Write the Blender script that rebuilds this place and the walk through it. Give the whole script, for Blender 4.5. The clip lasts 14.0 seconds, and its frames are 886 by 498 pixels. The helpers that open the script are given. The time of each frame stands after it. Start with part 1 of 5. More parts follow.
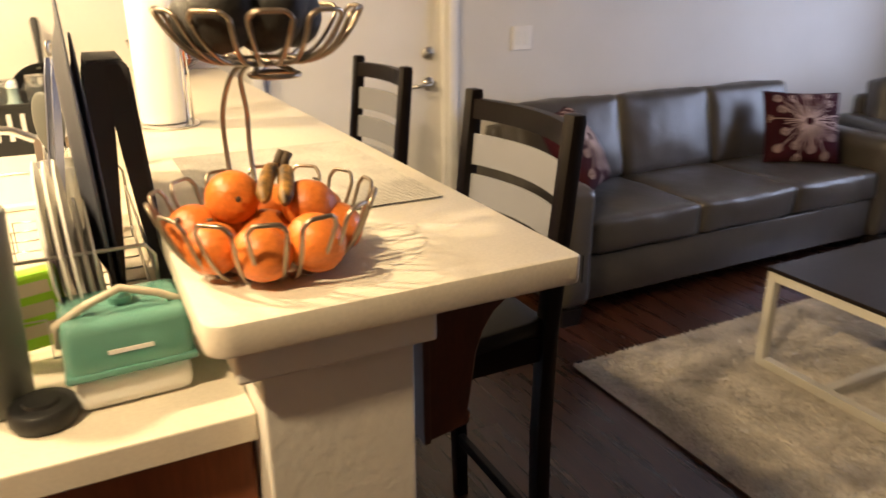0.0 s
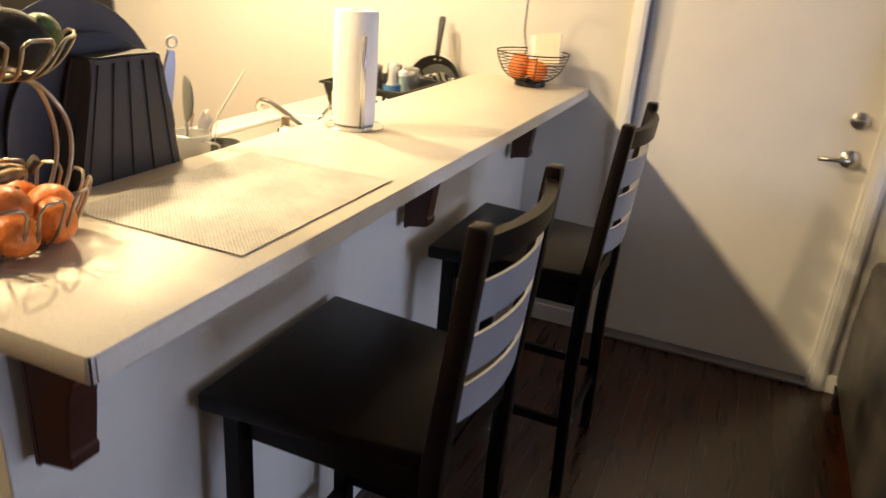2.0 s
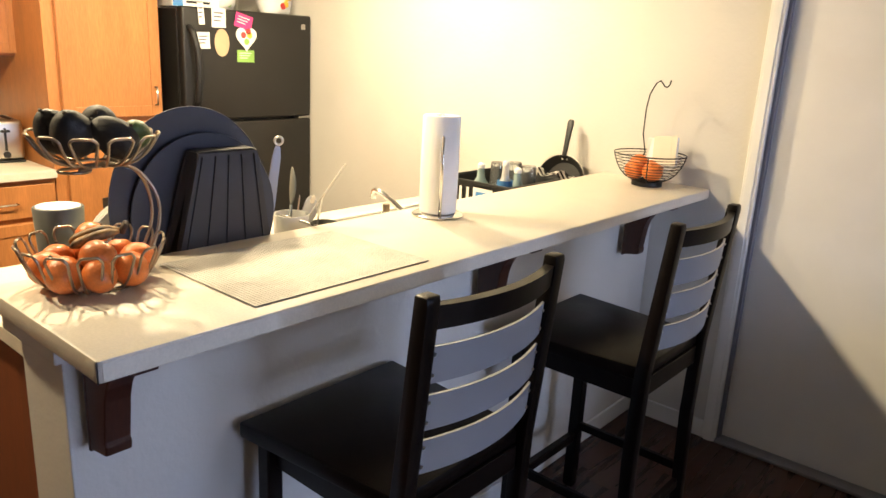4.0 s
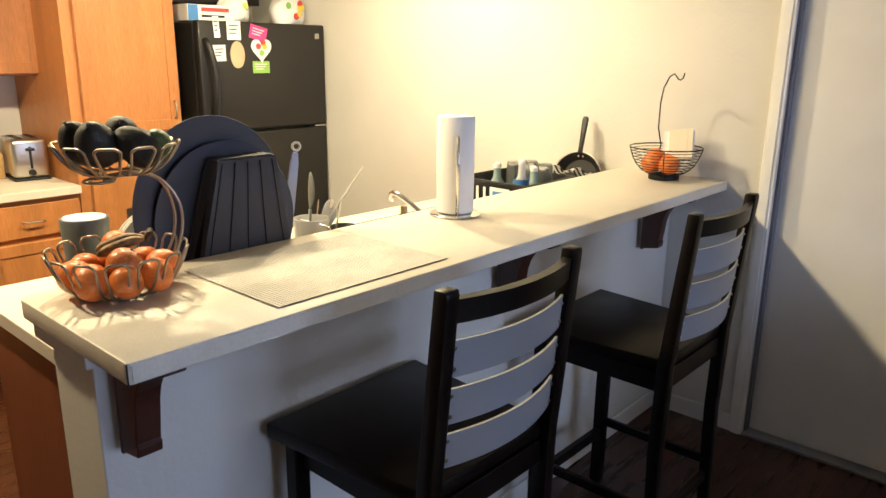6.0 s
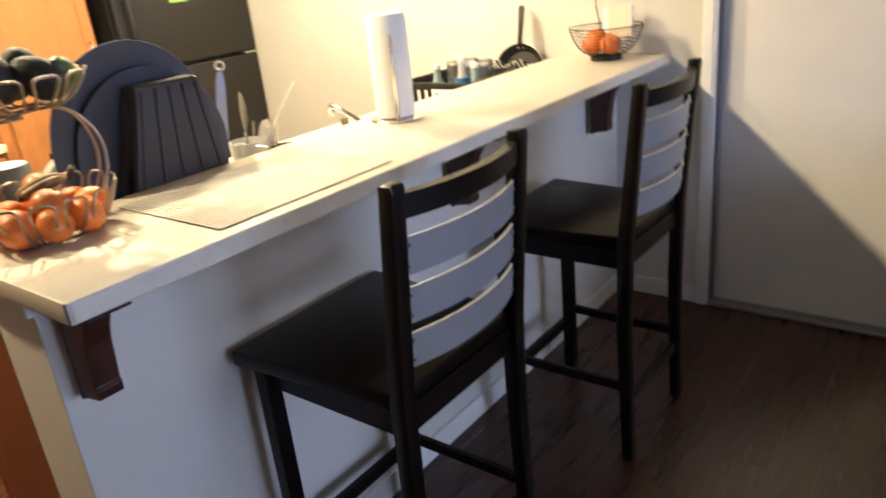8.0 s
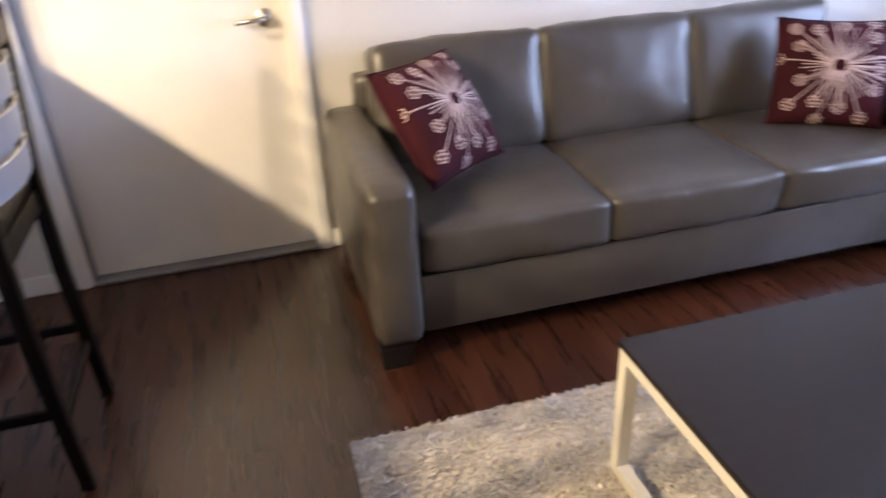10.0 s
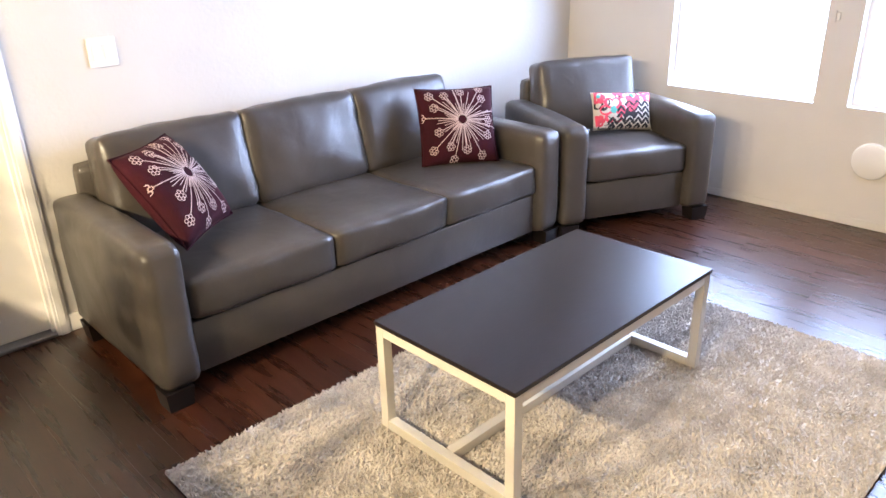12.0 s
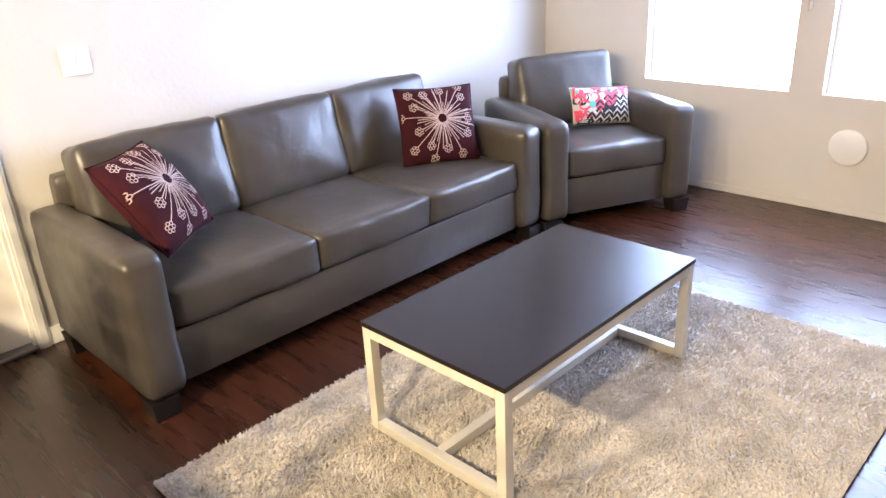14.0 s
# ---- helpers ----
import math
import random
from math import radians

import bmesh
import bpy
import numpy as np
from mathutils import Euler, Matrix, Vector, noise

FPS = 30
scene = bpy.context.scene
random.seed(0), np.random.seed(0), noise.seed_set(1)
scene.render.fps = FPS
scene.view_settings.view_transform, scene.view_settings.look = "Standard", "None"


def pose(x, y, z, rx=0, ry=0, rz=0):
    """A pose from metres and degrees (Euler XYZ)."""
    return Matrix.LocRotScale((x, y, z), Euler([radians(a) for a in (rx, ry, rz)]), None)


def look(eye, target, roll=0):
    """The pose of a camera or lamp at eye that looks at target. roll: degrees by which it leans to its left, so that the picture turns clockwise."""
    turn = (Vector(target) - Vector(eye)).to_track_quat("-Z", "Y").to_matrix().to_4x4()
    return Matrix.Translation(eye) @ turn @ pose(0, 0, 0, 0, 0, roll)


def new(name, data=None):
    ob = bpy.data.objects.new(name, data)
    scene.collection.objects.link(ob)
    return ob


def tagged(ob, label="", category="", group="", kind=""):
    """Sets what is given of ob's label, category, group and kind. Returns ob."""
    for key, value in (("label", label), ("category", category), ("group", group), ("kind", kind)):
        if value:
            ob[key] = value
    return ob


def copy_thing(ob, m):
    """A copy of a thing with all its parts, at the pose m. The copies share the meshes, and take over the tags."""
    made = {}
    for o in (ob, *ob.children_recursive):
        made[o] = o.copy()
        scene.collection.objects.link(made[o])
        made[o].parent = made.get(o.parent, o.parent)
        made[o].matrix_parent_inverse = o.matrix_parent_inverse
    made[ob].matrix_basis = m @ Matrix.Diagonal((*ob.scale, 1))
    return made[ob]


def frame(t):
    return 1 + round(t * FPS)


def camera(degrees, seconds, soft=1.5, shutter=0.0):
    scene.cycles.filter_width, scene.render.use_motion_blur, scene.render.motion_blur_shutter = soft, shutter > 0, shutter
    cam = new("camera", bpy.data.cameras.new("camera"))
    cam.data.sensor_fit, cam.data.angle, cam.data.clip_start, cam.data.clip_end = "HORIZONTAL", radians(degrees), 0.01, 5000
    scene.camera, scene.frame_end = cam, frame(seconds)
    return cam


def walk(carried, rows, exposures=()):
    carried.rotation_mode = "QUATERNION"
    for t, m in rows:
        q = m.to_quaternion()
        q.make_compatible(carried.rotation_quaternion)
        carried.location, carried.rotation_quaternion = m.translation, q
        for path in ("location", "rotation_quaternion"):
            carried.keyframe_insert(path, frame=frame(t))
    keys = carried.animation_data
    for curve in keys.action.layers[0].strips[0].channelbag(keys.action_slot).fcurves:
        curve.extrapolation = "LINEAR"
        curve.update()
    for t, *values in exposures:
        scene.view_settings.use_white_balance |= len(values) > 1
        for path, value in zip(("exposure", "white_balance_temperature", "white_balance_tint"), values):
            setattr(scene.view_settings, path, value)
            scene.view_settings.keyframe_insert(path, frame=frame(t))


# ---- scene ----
cam = camera(62.6, 14.0, 1.5, 0.5)
PATH = [
    (0, (-0.562, -0.711, 1.407), (0.281, 0.965, 0.714), -0.3),
    (0.3, (-0.365, -0.676, 1.388), (0.254, 1.092, 0.687), 0.5),
    (0.5, (-0.236, -0.677, 1.416), (0.223, 1.142, 0.721), 1.6),
    (0.6, (-0.186, -0.658, 1.42), (0.197, 1.172, 0.712), 1.3),
    (1, (0.013, -0.526, 1.443), (0.152, 1.337, 0.729), -0.1),
    (1.5, (0.276, -0.473, 1.494), (0.038, 1.378, 0.775), 1.3),
    (2, (0.621, -0.508, 1.517), (-0.071, 1.215, 0.775), 4.6),
    (2.5, (0.784, -0.429, 1.532), (-0.062, 1.223, 0.787), 3.1),
    (3, (0.901, -0.406, 1.567), (-0.164, 1.148, 0.896), 3.7),
    (3.5, (1.055, -0.438, 1.572), (-0.148, 1.061, 1.021), 4.5),
    (5.8, (1.093, -0.465, 1.558), (-0.192, 0.977, 1.039), 0.7),
    (6.5, (1.09, -0.461, 1.557), (-0.209, 0.964, 1.026), 0.5),
    (7.2, (1.096, -0.452, 1.54), (-0.214, 0.946, 0.967), -1.1),
    (9.3, (1.049, -0.285, 1.446), (0.748, 1.414, 0.433), -9.7),
    (9.5, (0.965, -0.26, 1.455), (0.92, 1.47, 0.453), -7.2),
    (10, (0.894, -0.26, 1.415), (1.331, 1.446, 0.467), -3.0),
    (10.5, (0.769, -0.274, 1.413), (1.621, 1.286, 0.495), -6.3),
    (11, (0.573, -0.375, 1.481), (1.629, 1.089, 0.62), -1.4),
    (11.5, (0.451, -0.586, 1.483), (1.689, 0.731, 0.626), -1.3),
    (12, (0.38, -0.656, 1.51), (1.649, 0.68, 0.733), -1.6),
    (12.5, (0.385, -0.654, 1.503), (1.657, 0.677, 0.722), -2.8),
    (13, (0.39, -0.651, 1.505), (1.674, 0.668, 0.722), -2.6),
    (13.5, (0.382, -0.647, 1.507), (1.669, 0.666, 0.721), -2.7),
    (14, (0.382, -0.652, 1.498), (1.683, 0.654, 0.722), -3.0),
]
EXPOSURES = [(0.0, -0.2, 7400, 14), (1.0, -0.16, 7400, 13), (2.5, -0.32, 7000, 11), (3.5, -0.2, 6600, 10), (6.5, -0.4, 6400, 6), (7.2, -0.4, 6400, 6), (9.3, 0.86, 6650, 16), (10.5, 1.05, 6300, 14), (11.5, 1.32, 6350, 12), (14.0, 1.38, 6400, 12)]
walk(cam, [(t, look(eye, target, roll)) for t, eye, target, roll in PATH], EXPOSURES)

# ---- world, sun, large lights ----
world = bpy.data.worlds.new("world")
scene.world = world
world.use_nodes = True
_sky = world.node_tree.nodes.new("ShaderNodeTexSky")
_sky.sky_type, _sky.sun_disc, _sky.sun_elevation, _sky.sun_rotation = "NISHITA", False, radians(40), radians(200)
_bg = world.node_tree.nodes["Background"]
world.node_tree.links.new(_sky.outputs[0], _bg.inputs[0])
_bg.inputs[1].default_value = 0.1

KITCHEN_W, WINDOW_W = 165.0, 38.0
NORTH, EAST, WEST, SOUTH, TOP = 2.48, 4.61, -3.28, -5.2, 2.44


def lamp(name, kind, m, energy, color, **more):
    d = bpy.data.lights.new(name, kind)
    d.energy, d.color = energy, color
    for k, v in more.items():
        if k == "size":
            d.shape, d.size, d.size_y = "RECTANGLE", v[0], v[1]
        elif k == "radius":
            d.shadow_soft_size = v
        elif k == "angle":
            d.angle = v
    o = new(name, d)
    o.matrix_world = m
    return o


WINDOWS = [(0.815, 1.70), (-0.25, 0.64)]
for a, b in WINDOWS:
    lamp("window_daylight", "AREA", look((EAST + 0.12, (a + b) / 2, 1.37), (0, (a + b) / 2, 1.37)), WINDOW_W, (0.50, 0.63, 1.0), size=(b - a, 1.44))
lamp("sun", "SUN", look((-8, -6, 9), (0, 0, 0)), 2.5, (1.0, 0.95, 0.88), angle=radians(0.5))
BULBS = [(-1.33, -0.35), (-1.33, 0.60), (-1.33, 1.55)]
for x, y in BULBS:
    lamp("kitchen_bulb", "POINT", pose(x, y, 2.315), KITCHEN_W, (1.0, 0.81, 0.51), radius=0.05)


# ---- materials ----
def mat(name, color, rough=0.5, metal=0.0, vary=0.12, scale=6.0, bump=0.0, bscale=80.0, stretch=(1, 1, 1), coat=0.0, trans=0.0, sheen=0.0, fine=0.0, alpha=1.0, rnd=0.0, emit=0.0, ior=1.45, crease=0.0, spec=0.5):
    """A surface with stains at one scale, grain at another and fine relief."""
    m = bpy.data.materials.new(name)
    m.use_nodes = True
    nt = m.node_tree
    p = nt.nodes["Principled BSDF"]
    p.inputs["Roughness"].default_value = rough
    p.inputs["Metallic"].default_value = metal
    p.inputs["Coat Weight"].default_value = coat
    p.inputs["Transmission Weight"].default_value = trans
    p.inputs["Sheen Weight"].default_value = sheen
    p.inputs["Alpha"].default_value = alpha
    p.inputs["IOR"].default_value = ior
    p.inputs["Specular IOR Level"].default_value = spec
    tc = nt.nodes.new("ShaderNodeTexCoord")
    mp = nt.nodes.new("ShaderNodeMapping")
    mp.inputs["Scale"].default_value = stretch
    nt.links.new(tc.outputs["Object"], mp.inputs[0])
    n1 = nt.nodes.new("ShaderNodeTexNoise")
    n1.inputs["Scale"].default_value, n1.inputs["Detail"].default_value = scale, 5
    nt.links.new(mp.outputs[0], n1.inputs["Vector"])
    ramp = nt.nodes.new("ShaderNodeMapRange")
    ramp.inputs[1].default_value, ramp.inputs[2].default_value = 0.3, 0.7
    ramp.inputs[3].default_value, ramp.inputs[4].default_value = 1 - vary, 1 + vary
    nt.links.new(n1.outputs[0], ramp.inputs[0])
    val = ramp.outputs[0]
    if fine:
        n3 = nt.nodes.new("ShaderNodeTexNoise")
        n3.inputs["Scale"].default_value, n3.inputs["Detail"].default_value = scale * 14, 3
        nt.links.new(mp.outputs[0], n3.inputs["Vector"])
        r3 = nt.nodes.new("ShaderNodeMapRange")
        r3.inputs[1].default_value, r3.inputs[2].default_value = 0.3, 0.7
        r3.inputs[3].default_value, r3.inputs[4].default_value = 1 - fine, 1 + fine
        nt.links.new(n3.outputs[0], r3.inputs[0])
        mu = nt.nodes.new("ShaderNodeMath")
        mu.operation = "MULTIPLY"
        nt.links.new(val, mu.inputs[0])
        nt.links.new(r3.outputs[0], mu.inputs[1])
        val = mu.outputs[0]
    if rnd:
        oi = nt.nodes.new("ShaderNodeObjectInfo")
        rr = nt.nodes.new("ShaderNodeMapRange")
        rr.inputs[3].default_value, rr.inputs[4].default_value = 1 - rnd, 1 + rnd
        nt.links.new(oi.outputs["Random"], rr.inputs[0])
        mu = nt.nodes.new("ShaderNodeMath")
        mu.operation = "MULTIPLY"
        nt.links.new(val, mu.inputs[0])
        nt.links.new(rr.outputs[0], mu.inputs[1])
        val = mu.outputs[0]
    vm = nt.nodes.new("ShaderNodeVectorMath")
    vm.operation = "SCALE"
    vm.inputs[0].default_value = color
    nt.links.new(val, vm.inputs["Scale"])
    nt.links.new(vm.outputs[0], p.inputs["Base Color"])
    rv = nt.nodes.new("ShaderNodeMapRange")
    rv.inputs[3].default_value, rv.inputs[4].default_value = max(rough - 0.04, 0.02), min(rough + 0.06, 1)
    nt.links.new(n1.outputs[0], rv.inputs[0])
    nt.links.new(rv.outputs[0], p.inputs["Roughness"])
    if bump:
        n2 = nt.nodes.new("ShaderNodeTexNoise")
        n2.inputs["Scale"].default_value, n2.inputs["Detail"].default_value = bscale, 4
        nt.links.new(mp.outputs[0], n2.inputs["Vector"])
        b = nt.nodes.new("ShaderNodeBump")
        b.inputs["Strength"].default_value, b.inputs["Distance"].default_value = bump, 0.002
        nt.links.new(n2.outputs[0], b.inputs["Height"])
        nt.links.new(b.outputs[0], p.inputs["Normal"])
        if crease > 0:
            n4 = nt.nodes.new("ShaderNodeTexNoise")
            n4.inputs["Scale"].default_value, n4.inputs["Detail"].default_value, n4.inputs["Distortion"].default_value = 7, 2, 0.6
            nt.links.new(mp.outputs[0], n4.inputs["Vector"])
            b4 = nt.nodes.new("ShaderNodeBump")
            b4.inputs["Strength"].default_value, b4.inputs["Distance"].default_value = crease, 0.006
            nt.links.new(n4.outputs[0], b4.inputs["Height"])
            nt.links.new(b4.outputs[0], b.inputs["Normal"])
    if emit:
        p.inputs["Emission Color"].default_value = (*color, 1)
        p.inputs["Emission Strength"].default_value = emit
    return m


M = {}
M["wall"] = mat("wall_paint", (0.63, 0.60, 0.545), 0.75, vary=0.04, scale=2, bump=0.6, bscale=55)
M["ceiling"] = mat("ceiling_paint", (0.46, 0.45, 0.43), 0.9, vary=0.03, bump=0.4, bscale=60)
M["trim"] = mat("trim_paint", (0.78, 0.76, 0.72), 0.4, vary=0.03, bump=0.05)
M["door"] = mat("door_paint", (0.74, 0.71, 0.66), 0.5, vary=0.03, bump=0.1, bscale=50)
M["plank"] = mat("floor_plank", (0.042, 0.0130, 0.0055), 0.27, vary=0.32, scale=5, stretch=(6, 0.45, 5), fine=0.16, rnd=0.2, bump=0.08, bscale=45, spec=0.75)
M["subfloor"] = mat("subfloor", (0.03, 0.018, 0.012), 0.8)
M["laminate"] = mat("laminate_top", (0.66, 0.60, 0.50), 0.42, vary=0.035, scale=14, fine=0.05, bump=0.04, bscale=200)
M["maple"] = mat("maple_cabinet", (0.42, 0.17, 0.055), 0.38, vary=0.14, scale=3, stretch=(4, 4, 0.5), fine=0.12, rnd=0.05, bump=0.05)
M["darkwood"] = mat("dark_corbel_wood", (0.045, 0.014, 0.008), 0.35, vary=0.25, scale=6, stretch=(2, 2, 0.5), fine=0.15)
M["stoolwood"] = mat("stool_wood", (0.0045, 0.0025, 0.0020), 0.36, vary=0.25, scale=6, stretch=(2, 2, 0.6), fine=0.2, bump=0.05, spec=0.22)
M["slat"] = mat("silver_slat", (0.27, 0.27, 0.285), 0.42, metal=0.25, vary=0.04, scale=4)
M["leather"] = mat("grey_leather", (0.058, 0.049, 0.040), 0.30, vary=0.14, scale=5, bump=0.22, bscale=170, crease=0.5, spec=0.62)
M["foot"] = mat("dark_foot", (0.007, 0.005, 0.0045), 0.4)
M["cream"] = mat("cream_metal", (0.58, 0.54, 0.45), 0.38, vary=0.03, scale=8)
M["tabletop"] = mat("espresso_top", (0.013, 0.0085, 0.0065), 0.30, vary=0.12, scale=4, stretch=(0.4, 4, 1), fine=0.2, spec=0.38)
M["steel"] = mat("satin_steel", (0.55, 0.53, 0.50), 0.28, metal=1.0, vary=0.06)
M["chrome"] = mat("chrome", (0.75, 0.74, 0.72), 0.1, metal=1.0, vary=0.03)
M["wire"] = mat("bronze_wire", (0.33, 0.27, 0.21), 0.3, metal=0.9, vary=0.1)
M["blackwire"] = mat("black_wire", (0.01, 0.01, 0.01), 0.4, metal=0.3)
M["orange"] = mat("orange_peel", (0.62, 0.165, 0.032), 0.36, vary=0.24, scale=16, fine=0.10, bump=0.6, bscale=160, rnd=0.2)
M["banana"] = mat("overripe_banana", (0.19, 0.095, 0.022), 0.5, vary=1.0, scale=48, stretch=(1, 1, 1), fine=0.3, bump=0.1)
M["banana_tip"] = mat("banana_stem", (0.05, 0.03, 0.015), 0.7)
M["avocado"] = mat("avocado_skin", (0.014, 0.012, 0.010), 0.62, vary=0.6, scale=26, bump=1.0, bscale=70, rnd=0.25)
M["avocado_green"] = mat("green_avocado_skin", (0.05, 0.085, 0.02), 0.42, vary=0.3, scale=20, bump=0.9, bscale=130)
M["papertowel"] = mat("paper_towel", (0.82, 0.80, 0.77), 0.9, vary=0.02, bump=0.5, bscale=120)
M["tray"] = mat("slate_tray", (0.045, 0.048, 0.063), 0.45, vary=0.12, bump=0.05)
M["blackplastic"] = mat("black_plastic", (0.009, 0.009, 0.010), 0.5, vary=0.1)
M["flute"] = mat("groove", (0.008, 0.008, 0.01), 0.6)
M["charcoal"] = mat("charcoal_plastic", (0.036, 0.033, 0.037), 0.5, vary=0.1, bump=0.05)
M["bluesteel"] = mat("blue_grey_steel", (0.30, 0.33, 0.44), 0.35, metal=0.8, vary=0.08)
M["rinsed"] = mat("rinsed_glass", (0.92, 0.94, 0.94), 0.05, vary=0.02, trans=0.95)
M["white"] = mat("white_ceramic", (0.78, 0.77, 0.73), 0.2, vary=0.02)
M["cardwhite"] = mat("white_paper", (0.75, 0.74, 0.72), 0.8, vary=0.03)
M["teal"] = mat("teal_plastic", (0.26, 0.62, 0.52), 0.12, vary=0.05, trans=0.6)
M["lime"] = mat("lime_plastic", (0.30, 0.62, 0.04), 0.4, vary=0.08)
M["beige"] = mat("beige_handle", (0.52, 0.46, 0.36), 0.5)
M["fridge"] = mat("black_fridge", (0.014, 0.013, 0.012), 0.36, vary=0.08, bump=0.25, bscale=220)
M["glass"] = mat("clear_glass", (0.95, 0.97, 0.96), 0.03, vary=0.0, trans=1.0)
M["sage"] = mat("grey_ceramic", (0.14, 0.145, 0.13), 0.45, vary=0.05)
M["kraft"] = mat("brown_paper", (0.52, 0.38, 0.24), 0.85, vary=0.08, bump=0.4, bscale=30)
M["maroon"] = mat("maroon_cushion", (0.036, 0.0045, 0.0085), 0.85, vary=0.3, bump=0.4, bscale=240, spec=0.2)
M["thread"] = mat("embroidery_thread", (0.50, 0.36, 0.32), 0.6, vary=0.15, scale=40, bump=0.4, bscale=300)
M["pink"] = mat("pink_print", (0.72, 0.07, 0.11), 0.8, vary=0.2, scale=20, bump=0.3, bscale=240)
M["tealprint"] = mat("teal_print", (0.10, 0.42, 0.36), 0.8, vary=0.1)
M["blackprint"] = mat("black_print", (0.02, 0.018, 0.02), 0.8, vary=0.1)
M["creamcloth"] = mat("cream_cloth", (0.62, 0.56, 0.46), 0.85, vary=0.06, bump=0.4, bscale=240)
M["rug"] = mat("rug_wool", (0.55, 0.50, 0.435), 0.95, vary=0.20, scale=9, fine=0.12, sheen=0.3)
M["jute"] = mat("rug_backing", (0.16, 0.13, 0.10), 0.95)
M["placemat"] = mat("woven_vinyl", (0.58, 0.55, 0.49), 0.5, vary=0.14, scale=12, fine=0.1)
M["placemat_dark"] = mat("woven_vinyl_dark", (0.05, 0.05, 0.055), 0.5, vary=0.1)
M["bluelabel"] = mat("blue_label", (0.06, 0.20, 0.45), 0.4)
# maple darkened in colour for the shade on the peninsula's end
M["reddish"] = mat("shaded_reddish_maple", (0.20, 0.062, 0.026), 0.42, vary=0.2, scale=3, stretch=(4, 4, 0.5), fine=0.14, bump=0.05)
M["water"] = mat("pale_liquid", (0.50, 0.66, 0.64), 0.2, trans=0.5)
M["threshold"] = mat("aluminium_sill", (0.30, 0.30, 0.32), 0.4, metal=0.8)
M["green_print"] = mat("green_print", (0.25, 0.45, 0.10), 0.6)
M["red_print"] = mat("red_print", (0.60, 0.06, 0.05), 0.6)
M["yellow_print"] = mat("yellow_print", (0.75, 0.55, 0.08), 0.6)
M["magenta_print"] = mat("magenta_print", (0.68, 0.05, 0.22), 0.6)
M["concrete"] = mat("patio_concrete", (0.42, 0.41, 0.38), 0.9, bump=0.4)
M["bulb"] = mat("bulb_glow", (1.0, 0.78, 0.48), 0.5, emit=12.0, vary=0.0)
M["frosted"] = mat("frosted_plastic", (0.75, 0.74, 0.70), 0.35, vary=0.03, trans=0.45)
M["block"] = mat("knife_block_wood", (0.50, 0.30, 0.13), 0.5, vary=0.15, stretch=(1, 1, 5))
M["jamb"] = mat("door_weatherstrip", (0.16, 0.16, 0.19), 0.6)


# ---- builders ----
def empty(name, m=None):
    o = new(name)
    o.empty_display_size = 0.1
    if m is not None:
        o.matrix_world = m
    return o


def part(name, bm, material, parent=None, label="", smooth=None, kind=""):
    me = bpy.data.meshes.new(name)
    bmesh.ops.recalc_face_normals(bm, faces=bm.faces)
    bm.to_mesh(me)
    bm.free()
    if smooth is not None:
        me.shade_smooth() if smooth >= 180 else None
        if smooth < 180:
            me.shade_smooth()
            me.set_sharp_from_angle(angle=radians(smooth))
    me.materials.append(M[material])
    o = new(name, me)
    if parent is not None:
        o.parent = parent
    return tagged(o, label, kind=kind)


def box(x0, x1, y0, y1, z0, z1, bevel=0.0, seg=2, bm=None):
    b = bm or bmesh.new()
    t = bmesh.new()
    bmesh.ops.create_cube(t, size=1)
    for v in t.verts:
        v.co = Vector((x0 + (v.co.x + 0.5) * (x1 - x0), y0 + (v.co.y + 0.5) * (y1 - y0), z0 + (v.co.z + 0.5) * (z1 - z0)))
    if bevel:
        bmesh.ops.bevel(t, geom=t.edges[:], offset=bevel, segments=seg, affect="EDGES", profile=0.5)
    return merge(b, t)


def merge(b, t, m=None):
    if m is not None:
        t.transform(m)
    me = bpy.data.meshes.new("tmp")
    t.to_mesh(me)
    t.free()
    b.from_mesh(me)
    bpy.data.meshes.remove(me)
    return b


def lathe(profile, n=32, bm=None, m=None, close=False):
    """Turns a profile of (radius, height) about z."""
    t = bmesh.new()
    rings = []
    for r, z in profile:
        if r < 1e-6:
            rings.append([t.verts.new((0, 0, z))])
        else:
            rings.append([t.verts.new((r * math.cos(2 * math.pi * i / n), r * math.sin(2 * math.pi * i / n), z)) for i in range(n)])
    for a, c in zip(rings, rings[1:]):
        for i in range(n):
            j = (i + 1) % n
            if len(a) == 1 and len(c) > 1:
                t.faces.new((a[0], c[i], c[j]))
            elif len(c) == 1 and len(a) > 1:
                t.faces.new((a[i], a[j], c[0]))
            elif len(a) > 1:
                t.faces.new((a[i], a[j], c[j], c[i]))
    return merge(bm or bmesh.new(), t, m)


